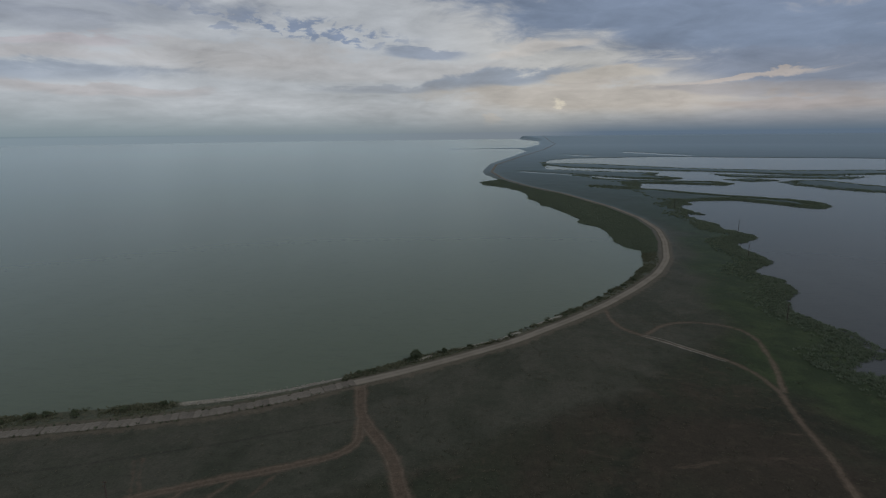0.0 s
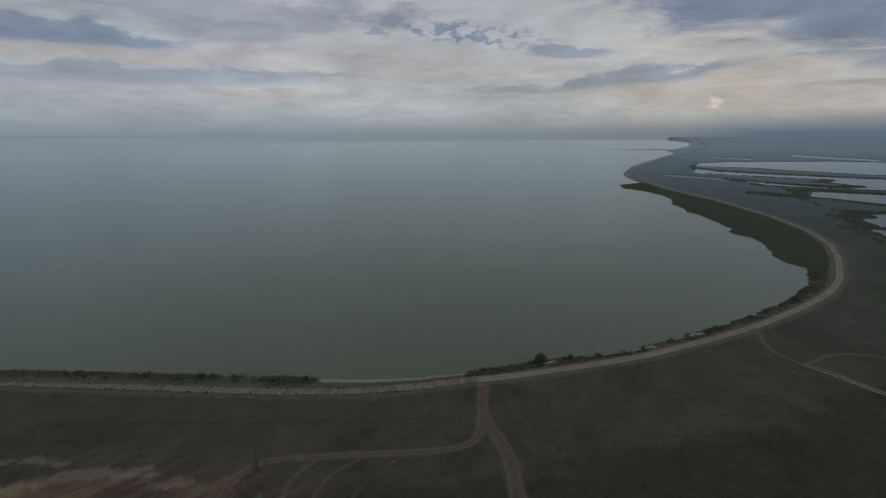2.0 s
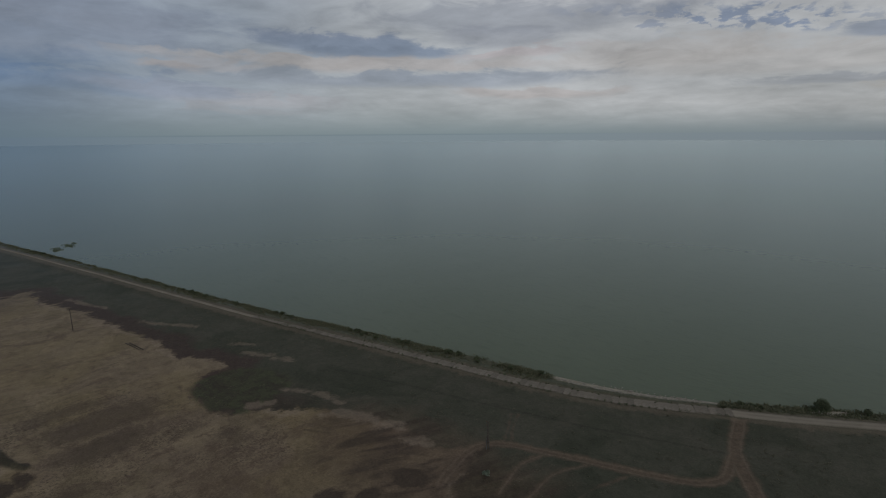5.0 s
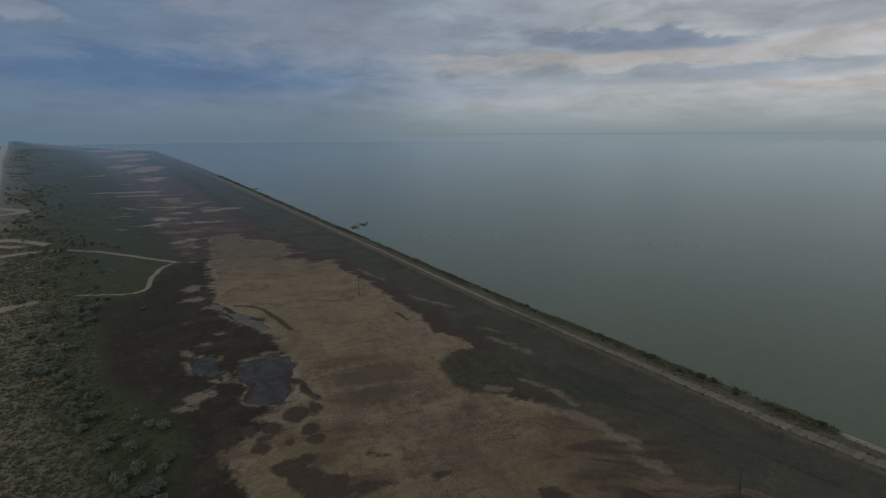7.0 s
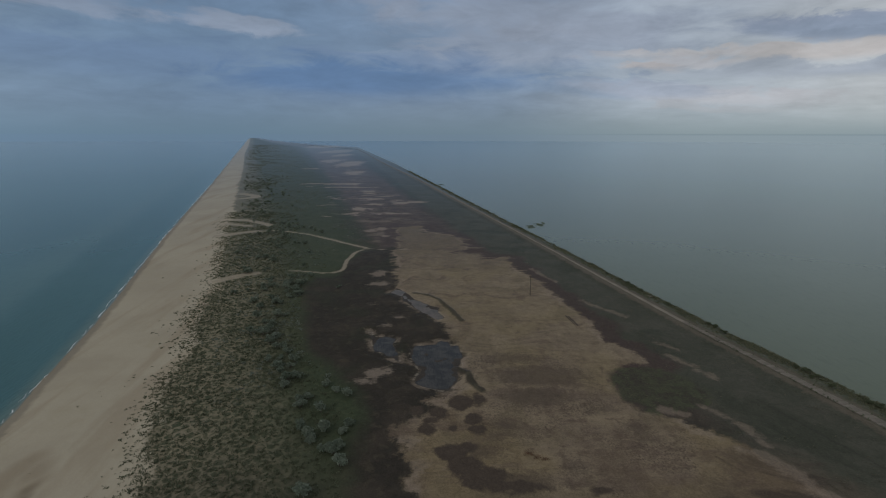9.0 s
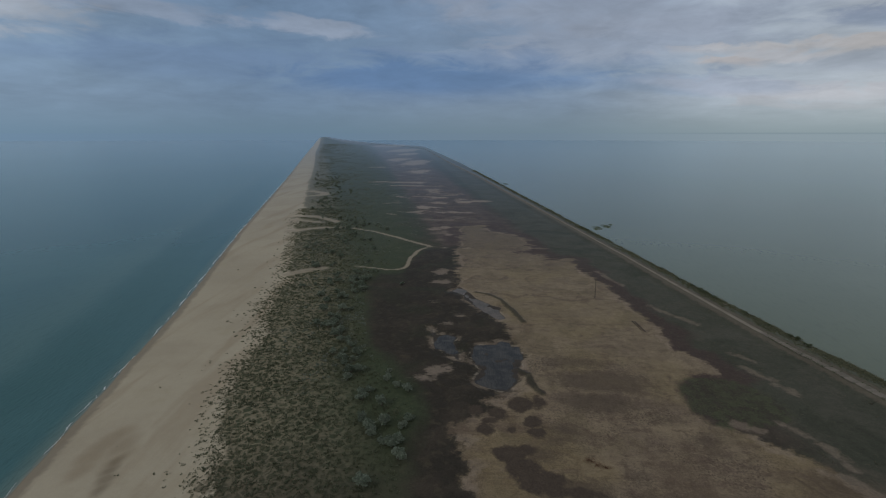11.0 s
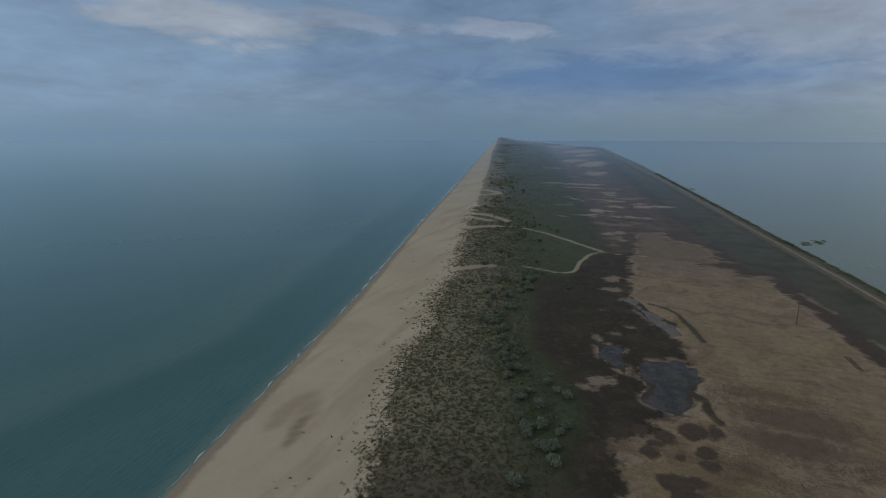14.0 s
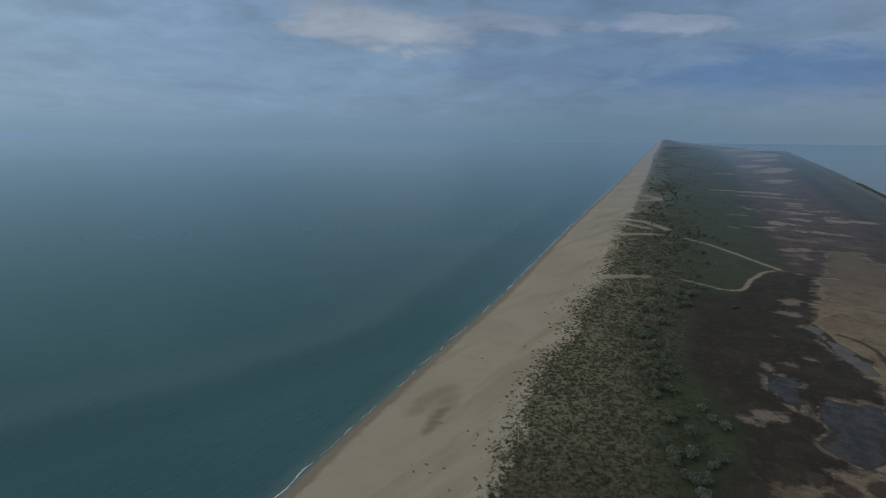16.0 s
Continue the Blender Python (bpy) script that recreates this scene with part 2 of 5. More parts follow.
LAGOON_FAR = [(103, 282), (100, 305), (102, 329), (98, 367), (91, 419), (80, 496), (87, 518), (74, 591), (48, 628), (47, 665), (72, 695), (61, 794), (64, 867), (92, 1056), (166, 1342), (268, 1730), (280, 2010), (20, 2050), (20, 2120), (330, 2150), (480, 2700), (640, 3600), (700, 4950)]
ROAD = [(-4900, -1480), (-3500, -830), (-2183, -245), (-1064, -62), (-708, 1), (-514, 31), (-417, 47), (-334, 60), (-266, 70.5), (-216, 77.5), (-178, 83), (-149, 87.7), (-124, 92.5), (-103, 96.2), (-84, 99.8), (-68, 102.7), (-54, 105.9), (-43, 109.8), (-33, 114.6), (-26, 118.5), (-12, 125.5), (2, 134), (19, 145), (39, 162), (54, 176), (73, 197), (91, 220), (105, 245), (120, 284), (131, 321), (136, 365), (134, 422), (119, 515), (94, 602), (79, 694), (74, 828), (100, 1018), (200, 1367), (350, 1880), (560, 2700), (900, 4900)]
VEG_LINE = [(-4900, -1500), (-3446, -1062), (-1702, -541), (-948, -306), (-664, -221), (-477, -163), (-378, -132), (-316, -114), (-260, -97), (-207, -79), (-195, -79), (-158, -68), (-131, -63), (-101, -54.5), (-81, -47.8), (-66, -42.5), (-30, -33), (30, -14), (130, 40), (400, 160), (1500, 720), (4600, 2330)]
BACK_WEST = [(112, 100), (109, 122), (104, 127), (118, 135), (121, 150), (119, 171), (123, 183), (134, 193), (137, 209), (135, 222), (152, 240), (153, 261), (158, 282), (178, 297), (181, 305), (171, 325), (178, 345), (174, 388), (190, 387), (186, 438), (203, 444), (206, 542), (225, 640), (170, 800), (170, 900), (224, 1162), (290, 1225), (485, 1264), (647, 1195), (792, 1133), (892, 1084), (2200, 1150), (1500, 620), (700, 310), (330, 120), (160, 80)]
ISLANDS = [
    [(168, 1063), (285, 1020), (354, 921), (418, 851), (517, 797), (651, 787), (756, 783), (682, 705), (594, 718), (515, 700), (472, 726), (422, 776), (344, 824), (286, 860), (211, 930)],
    [(144, 911), (253, 813), (314, 781), (286, 742), (304, 692), (280, 669), (234, 701), (201, 744), (130, 820)],
    [(164, 720), (226, 676), (274, 654), (322, 640), (333, 610), (311, 592), (259, 618), (213, 638), (212, 610), (183, 575), (141, 618)],
    [(186, 574), (223, 559), (251, 518), (285, 482), (307, 468), (313, 447), (306, 419), (286, 408), (273, 436), (255, 464), (213, 460), (178, 471)],
    [(374, 761), (401, 736), (494, 703), (542, 678), (492, 651), (439, 674), (381, 700)],
    [(347, 661), (388, 672), (407, 645), (363, 628)],
    [(392, 624), (419, 644), (451, 640), (462, 602), (467, 562), (478, 526), (442, 486), (422, 506), (402, 529), (394, 558), (385, 590)],
]
CHANNELS = [([(326, 1441), (371, 1357)], 10.0), ([(527, 1596), (601, 1330)], 14.0), ([(128, 833), (201, 744)], 5.0), ([(174, 594), (192, 574)], 4.0)]
TAN = [(-351.8, -14.2), (-350, 1.0), (-328, 4.4), (-317.8, 19.8), (-298.3, 25.1), (-278.1, 28.0), (-270.1, 18), (-262.9, 30.8), (-253.9, 35.4), (-257.3, 42.1), (-239.7, 42.8), (-229.1, 46.1), (-218.4, 47.7), (-208.6, 49.2), (-194.3, 50.3), (-180.3, 53.1), (-164.7, 55.4), (-156.3, 55.4), (-147.8, 54.9), (-143, 54.4), (-141.6, 58), (-134.3, 59.2), (-129.8, 60.5), (-128, 52.9), (-124.8, 48.7), (-120.4, 46.9), (-115, 47.3), (-111.1, 46.9), (-107.6, 48.8), (-104.6, 49.1), (-103.3, 52), (-100.9, 54.9), (-97.2, 56.7), (-95, 60.5), (-91.6, 62.6), (-88.3, 63.2), (-81.9, 67), (-77.9, 66.8), (-71.8, 68.5), (-66.3, 68.2), (-60, 71), (-56.9, 74), (-53.5, 72), (-52, 62)]
TAN_WEST = [(-42, 45), (-45, 20), (-62, 4), (-78.9, -0.1), (-83.6, -2.6), (-86.7, -1), (-90.7, -3.2), (-95, -3.3), (-99.2, -4.7), (-102, -5.2), (-104.2, -2.8), (-105.5, 0), (-107.8, 2.9), (-110.5, -0.4), (-112.5, 2), (-113.9, 6), (-116, 9), (-129.8, 10.6), (-140.2, 10.8), (-147.8, 9.7), (-153.4, 8.3), (-161.8, 7.7), (-169.6, 3.1), (-174.3, 0.3), (-180.6, -2.7), (-187.3, -6.1), (-196.6, -9.4), (-208.4, -9.5), (-229.4, -12.8), (-250.8, -10.1), (-270, -15.5), (-285.5, -12.6), (-315.4, -14.5)]
DARK = [(-282.5, -12.5), (-270.5, -30.1), (-242.7, -33.8), (-222, -34.5), (-219.2, -43.8), (-198, -43.1), (-171.8, -38.7), (-147, -32.3), (-134.8, -23.2), (-124.3, -17.4), (-115.3, -12.3), (-105, -10.9), (-94.4, -11.5), (-79.1, -9.5), (-60, -6), (-62, 2), (-78.7, 5.1), (-99.6, 9.9), (-114.2, 12.6), (-140.9, 13.8), (-169.8, 10.7), (-196.3, -0.7), (-212.6, -8.9), (-253.2, -10.5)]
PATCH = [(-122.3, 47.5), (-126.1, 50.7), (-127.2, 57.1), (-125.6, 61.7), (-121.5, 65.7), (-114.7, 68.5), (-110.3, 67.8), (-106.3, 62.1), (-103.1, 58.2), (-104.9, 54.1), (-103.6, 51.2), (-105.4, 49.4), (-108.6, 49.5), (-110.9, 47.1), (-115.6, 47.5)]
POOLS = [
    [(-144.9, -1.8), (-145.9, 4.3), (-149.3, 6.1), (-148.3, 8.2), (-144, 8.6), (-144.8, 11.1), (-133.4, 10.6), (-120.1, 9), (-116.4, 7), (-117.1, 3.7), (-118.4, 1.5), (-120.5, -0.5), (-124.6, -0.1), (-128.2, 0.5), (-132, -1), (-137.6, -2.1)],
    [(-157.2, -16.4), (-151.5, -14.3), (-152.3, -11), (-150.4, -8.6), (-145.1, -8.7), (-140.2, -7), (-134, -5.5), (-137.1, -7.7), (-140.7, -10.2), (-141.2, -12.2), (-146.2, -13.7)],
    [(-198.2, -12.1), (-196.6, -9.4), (-188, -6.2), (-181.2, -2.7), (-174.3, 0.3), (-169.6, 3.5), (-166.7, 6), (-168.8, 8), (-174.7, 5.1), (-178.3, 6.4), (-184.3, 1.7), (-189.2, -2.2), (-199.5, -6), (-203.5, -9.3)],
]
TRACKS = [
    [(-20.5, 119), (-19.6, 113), (-18.7, 106.6), (-16.2, 101.3), (-12.2, 94), (-10, 88.1), (-7.8, 80.3), (-5, 66), (-4, 55)],
    [(-18.7, 106.6), (-17.4, 99.8), (-17.5, 94.5), (-19.8, 91.5), (-24, 89.3), (-33.4, 86.3), (-43.8, 82.8), (-53, 79.4), (-56.3, 76.8), (-57.5, 72.5), (-56.5, 67.8), (-55, 62)],
    [(55, 172), (54, 157), (60, 149), (70, 138), (77, 129), (78.5, 116), (75, 105), (72, 91), (69, 82), (66, 70), (60, 50)],
    [(61, 151), (71, 160), (80, 161), (90, 156), (92, 148), (86, 129), (79, 114)],
    [(-53.4, 79.6), (-56.1, 84), (-58.8, 89.2)],
    [(-52.2, 80), (-54.9, 84.3), (-57.8, 90.1)],
    [(-45.8, 81), (-47.3, 76), (-46.7, 71.1), (-45.7, 66)],
    [(-37.5, 84.4), (-41.4, 77.9), (-41.5, 72.8), (-41.2, 67)],
    [(-30.5, 86.6), (-33.8, 78.6), (-34.6, 74.2), (-34.5, 68)],
]
PATHS = [
    [(-278, -6.9), (-275, -15.7), (-278.7, -25), (-278.8, -29.5), (-269.3, -34.3), (-251.8, -35.5), (-235.3, -34.3), (-230.3, -36.6), (-227.5, -40.4), (-230.7, -47.2), (-233.1, -57.7)],
    [(-281.7, -29.8), (-299.3, -46), (-317.2, -62.1), (-329, -75.8), (-337.4, -89), (-333.8, -99.7), (-324.6, -111.3), (-317.4, -120)],
    [(-357.2, -100.8), (-369.4, -112.6), (-379.9, -127.5), (-380.1, -137)],
    [(-216, -84), (-223.3, -76.9), (-229.7, -70.9)],
    [(-550, -182), (-523.8, -154), (-505.8, -168)],
    [(-318, -121), (-327, -110), (-333, -102)],
    [(-365, -132), (-352, -112)],
]


BLOTS = [(-111, 12.9, 2.6, 1.7), (-105.6, 3.7, 2.9, 2.2), (-102.9, 1.4, 1.4, 1.7), (-99.4, 0.8, 1.9, 1.8), (-99.6, 6, 1.1, 1.2), (-99.1, 11.6, 1.9, 2.1), (-90.7, 5.6, 3.1, 3.7), (-93.3, 9.6, 1.7, 2), (-82.9, 12.2, 2.8, 4.5), (-86.4, 7.9, 3.4, 3.5), (-80.3, 16.9, 1.5, 5.9), (-102.9, 11.2, 2.3, 2.4), (-110.1, 8.6, 3.6, 3), (-116.4, 14.9, 1.1, 1.1), (-79.4, 31, 1.2, 1.9), (-107, -1.3, 2, 1.5), (-82.7, 9.2, 3.1, 3), (-66.8, 46.8, 2.4, 2.8), (-59.6, 59.7, 3.8, 3.4), (-62.1, 50.6, 2.4, 2.7), (-127.5, 11, 2.2, 1.5), (-121, 13, 3.4, 1.1)]
BARE = [(-573, -49.7, 18, 11), (-488, -21.9, 10, 9), (-467, -15, 8, 7), (-479, -3.6, 10, 8), (-506, -54.8, 4, 14), (-466, -80, 4, 5), (-468, -41, 5, 5.5), (-333, -31, 5, 4.3), (-339, -24.6, 5, 2.4), (-314, -20.5, 2.7, 2), (-226.6, -17.6, 5.8, 3.5), (-210.4, -16.9, 3.4, 5.1), (-168.8, -6.7, 1.7, 2.3), (-161.5, -10.1, 1.5, 2.2), (-184.4, -18.1, 1, 1.2), (-127.3, -10.5, 3.3, 3.2), (-122.6, -13.3, 1.6, 3.4), (-128.9, -8.3, 1.7, 1.8), (-137.1, -6.9, 3, 1.0)]
BARE_FAR = [(-1586, -225, 110, 26), (-1835, -317, 80, 20), (-1958, -287, 190, 50), (-2670, -460, 240, 80), (-1126, -143, 110, 26), (-1247, -197, 75, 26), (-858, -105, 42, 17), (-959, -197, 11, 11), (-959, -177, 16, 10), (-661, -99, 8, 23), (-618, -86, 6, 20), (-530, -52, 5, 13), (-404, -27, 3, 12), (-436, -38, 3.5, 9)]
LIPS = [[(-233.0, 50.7), (-210.0, 56.6)], [(-184.6, 59.5), (-176.7, 63.2), (-171.7, 66.4), (-165.8, 69.1)], [(-144.5, 69.3), (-139.3, 72.0)], [(-135.5, 68.5), (-130.9, 69.5), (-127.3, 71.5)], [(-124.9, 71.1), (-120.5, 73.5)], [(-106.2, 64.0), (-101.8, 66.6)], [(-99.9, 66.7), (-96.8, 67.8), (-92.0, 67.8)], [(-88.7, 64.0), (-85.3, 65.0), (-81.9, 66.4), (-78.3, 67.4)], [(-105.2, 53.2), (-102.6, 57.6)], [(-88.7, 63.2), (-81.3, 67.8), (-76.9, 67.2), (-71.8, 68.9)], [(-67.2, 67.6), (-64.6, 69.6)], [(-89.9, 61.8), (-88.5, 65.4), (-82.3, 68.0)], [(-77.6, 68.0), (-73.7, 70.2)], [(-68.2, 67.8), (-66.7, 69.7)]]
STAIN = [(-92, -72.6, 3.2, 2.0), (-89, -73.4, 3.6, 2.2), (-85, -73.2, 3.6, 2.2), (-81, -72.0, 3.2, 2.0), (-88, -69.8, 3.6, 1.8), (-84.5, -67.6, 3.4, 1.6)]
DAMP = [(-83.6, -67.6, 1.8, 0.9), (-81.0, -66.7, 2.0, 1.2), (-78.4, -65.7, 2.0, 1.2), (-76.0, -64.8, 1.7, 0.9)]
SHELLS = [[(-60, 112.5), (-50, 114.4), (-36, 119.6), (-27, 124.5)], [(5, 143.0), (17, 149.5), (22, 153.5)], [(-8.6, 134.0), (-4.6, 136.5)], [(30.4, 162.5), (38.4, 168.5)]]
RUT = [(59.0, 149.7), (62.7, 146.9), (66.2, 141.7), (70.3, 136.8), (74.9, 130.8)]
FURROWS = [[(-110, 77.5), (-76, 86.5), (-57, 91.5), (-43, 95.5), (-20, 103.5)], [(-168, 50), (-159, 50.5)], [(-88, 56), (-83, 58.5)]]
RIDGES = [[(-196.4, -2.9), (-193.2, 2.5), (-187.5, 6.6), (-175.7, 10.1), (-164.7, 13.5)], [(-129.2, 9.4), (-126.3, 12.1), (-118.8, 13.1), (-115.3, 14.3)]]
SANDBAR = [(60, -150), (-20, -137), (-51, -128.5), (-67, -124), (-88, -122.5), (-108, -124.6), (-127, -128), (-153, -136), (-250, -166), (-700, -306), (-3000, -1010)]


PATH_BROAD = (0.1, 0.6, 2.2, 1.3, 4.0, 2.6, 1.8)
TRACK_SLIM = (-0.35, 0.1, 0.5, 0.5, 1.1, 1.1, 0.8, 0.8, 1.2)
SMUDGES = [(-98.2, 45.2, 2.1, 2.4), (-93.3, 46.4, 1.7, 2), (-86.8, 29, 2.1, 1.5), (-100.4, 17.1, 1.8, 2.4), (-97.3, 15.5, 2.1, 2.5), (-107.3, 39.2, 1.3, 4.1), (-81.2, 16.5, 3, 6.9), (-91.5, 12, 2.4, 2.6), (-68.3, 57.7, 1.8, 4.2), (-68.5, 62.5, 1.0, 5.4), (-113, 27, 5.0, 9.0), (-124, 30, 6.0, 12.0), (-134, 24, 3.0, 9.0)]


def dist_line(p, line, side=False):
    """Distance of the points p (n x 2) from a polyline; with side, positive to the right of its way."""
    best = np.full(len(p), 1e18)
    sign = np.ones(len(p))
    line = np.array(line, float)
    for a, b in zip(line[:-1], line[1:]):
        ab, ap = b - a, p - a
        h = np.clip((ap @ ab) / (ab @ ab), 0, 1)
        d = ap - h[:, None] * ab
        q = (d * d).sum(1)
        near = q < best
        best[near] = q[near]
        if side:
            sign[near] = np.where(ap[near, 0] * ab[1] - ap[near, 1] * ab[0] >= 0, 1, -1)
    return np.sqrt(best) * (sign if side else 1)


def dist_poly(p, poly):
    """Distance from a closed outline, positive inside."""
    poly = np.array(poly, float)
    ring = np.vstack([poly, poly[:1]])
    inside = np.zeros(len(p), bool)
    for (x0, y0), (x1, y1) in zip(ring[:-1], ring[1:]):
        if y0 != y1:
            inside ^= ((y0 > p[:, 1]) != (y1 > p[:, 1])) & (p[:, 0] < (x1 - x0) * (p[:, 1] - y0) / (y1 - y0) + x0)
    return dist_line(p, ring) * np.where(inside, 1, -1)


def rough2(p, size, seed=0):
    """Smooth value noise from -1 to 1 with waves of about that size."""
    q = p / size + seed * 17.31
    i = np.floor(q).astype(np.int64)
    f = q - i
    f = f * f * (3 - 2 * f)

    def h(a, b):
        n = (a * 374761393 + b * 668265263 + seed * 974711) & 0xFFFFFFFF
        n = ((n ^ (n >> 13)) * 1274126177) & 0xFFFFFFFF
        return ((n ^ (n >> 16)) & 0xFFFF) / 32767.5 - 1

    x, y = i[:, 0], i[:, 1]
    top = h(x, y) * (1 - f[:, 0]) + h(x + 1, y) * f[:, 0]
    low = h(x, y + 1) * (1 - f[:, 0]) + h(x + 1, y + 1) * f[:, 0]
    return top * (1 - f[:, 1]) + low * f[:, 1]


def fbm2(p, size, seed=0, turns=3):
    return sum(rough2(p, size / 2 ** k, seed + k) / 2 ** k for k in range(turns)) / (2 - 2.0 ** (1 - turns))


def eased(line, turns=2):
    """The polyline with its corners cut off."""
    p = np.array(line, float)
    for _ in range(turns):
        p = np.vstack([p[:1], np.stack([0.75 * p[:-1] + 0.25 * p[1:], 0.25 * p[:-1] + 0.75 * p[1:]], 1).reshape(-1, 2), p[-1:]])
    return p


TRACKS = [eased(q) for q in TRACKS]
PATHS = [eased(q) for q in PATHS]
LAND = SEA_LINE + [(4900, 4900)] + (LAGOON_NEAR + LAGOON_FAR)[::-1]


def survey(p, *need):
    """The distances that shape and clothe the ground at the points p: those named, or all."""
    p = np.asarray(p, float)
    far = np.clip(np.hypot(p[:, 0], p[:, 1]) / 250, 0.6, 6)
    wob = np.stack([fbm2(p, 14, 3), fbm2(p, 14, 9)], 1)
    big = np.stack([fbm2(p, 60, 23), fbm2(p, 60, 29)], 1)
    nib = np.stack([fbm2(p, 5, 31), fbm2(p, 5, 37)], 1)
    calm = p + wob * 0.9

    @functools.lru_cache(None)
    def back():
        ragged = p + wob * 2.2 + big * 2.0 * (far[:, None] - 0.6)
        wet = dist_poly(ragged, BACK_WEST)
        for isle in ISLANDS:
            wet = np.minimum(wet, -dist_poly(ragged, isle))
        for run, half in CHANNELS:
            wet = np.maximum(wet, half - dist_line(ragged, run))
        return -wet

    def spots(table, shift):
        best = np.full(len(p), -40.0)
        for x, y, rx, ry in table:
            q = p + wob * shift + nib * 1.1 + big * min(rx, ry) * 0.35
            best = np.maximum(best, (1 - np.hypot((q[:, 0] - x) / rx, (q[:, 1] - y) / ry)) * min(rx, ry))
        return best

    def nearest(lines, shift):
        return np.min([dist_line(p + wob * shift, q) for q in lines], axis=0)

    found = {
        "shore": lambda: np.minimum(dist_poly(calm, LAND), back()),
        "back": back,
        "sea": lambda: -dist_line(calm, SEA_LINE, True),
        "lagoon": lambda: dist_line(calm, LAGOON_NEAR + LAGOON_FAR, True),
        "veg": lambda: -dist_line(p + wob * 2.5, VEG_LINE, True),
        "tan": lambda: dist_poly(p + wob * 2.2 + nib * 1.5, TAN + TAN_WEST),
        "dark": lambda: dist_poly(p + wob * 2.2 + nib * 0.8, DARK),
        "patch": lambda: dist_poly(p + wob * 2.0, PATCH),
        "pool": lambda: np.max([dist_poly(p + wob * 1.0 + nib * 1.2, q) for q in POOLS], axis=0),
        "track": lambda: np.min([dist_line(p + wob * 0.7, q) + slim for q, slim in zip(TRACKS, TRACK_SLIM)], axis=0),
        "path": lambda: np.min([dist_line(p + wob * 1.5, q) - broad for q, broad in zip(PATHS, PATH_BROAD)], axis=0),
        "road": lambda: dist_line(p + wob * 0.25, ROAD),
        "blot": lambda: spots(BLOTS, 1.0),
        "bare": lambda: np.maximum(spots(BARE, 1.2), spots(BARE_FAR, 6.0)),
        "lip": lambda: nearest(LIPS, 1.2),
        "smudge": lambda: spots(SMUDGES, 1.2),
        "shell": lambda: nearest(SHELLS, 0.5),
        "ridge": lambda: nearest(RIDGES, 0.8),
        "furrow": lambda: nearest(FURROWS, 0.4),
        "stain": lambda: spots(STAIN, 0.6),
        "damp": lambda: spots(DAMP, 0.4),
        "fan": lambda: spots([(-60, 65, 32, 15)], 1.0),
    }
    return {key: found[key]() for key in (need or found)}


FORM = ("shore", "veg", "road", "pool", "track", "ridge")


def height(p, g):
    """Ground level: shallow sea bed, low spit, road bank, hollows for the pools."""
    s = g["shore"]
    z = np.where(s < 0, np.maximum(s * 0.12, -2.5), 0.7 * (1 - np.exp(-np.maximum(s, 0) / 5.0)))
    inland = np.clip(s / 8, 0, 1)
    z += inland * (0.10 * fbm2(p, 9, 41) + 0.12 * fbm2(p, 40, 47))
    dune = np.clip(1 - np.abs(g["veg"] - 8) / 14, 0, 1)
    z += dune * (0.35 + 0.35 * fbm2(p, 5, 53))
    z += 0.45 * np.clip(1 - (g["road"] - 3.0) / 3.0, 0, 1) * (s > 0)
    z = np.where(g["pool"] > -2.5, np.minimum(z, 0.42 - 0.10 * np.clip(g["pool"] + 0.6, -1, 3)), z)
    z += 0.60 * np.clip(g["pool"] + 1.5, 0, 1) * np.clip(fbm2(p, 5, 71) - 0.10, 0, 1)
    z -= 0.12 * np.clip(1 - g["track"] / 1.8, 0, 1)
    z += 0.55 * np.clip(1 - g["ridge"] / 1.6, 0, 1)
    z += 26.0 * np.clip((np.hypot(p[:, 0], p[:, 1]) - 2600) / 2400, 0, 1) ** 1.5 * np.clip(s / 20, 0, 1)      # the land rises far off
    return z


def sheet_mesh(name, verts, quads, mat, smooth=True):
    me = bpy.data.meshes.new(name)
    verts, quads = np.asarray(verts, np.float32), np.asarray(quads, np.int32)
    k = quads.shape[1]
    me.vertices.add(len(verts))
    me.vertices.foreach_set("co", verts.ravel())
    me.loops.add(quads.size)
    me.loops.foreach_set("vertex_index", quads.ravel())
    me.polygons.add(len(quads))
    me.polygons.foreach_set("loop_start", np.arange(len(quads), dtype=np.int32) * k)
    me.update(calc_edges=True)
    me.polygons.foreach_set("use_smooth", np.full(len(quads), smooth))
    if mat:
        me.materials.append(mat)
    return me


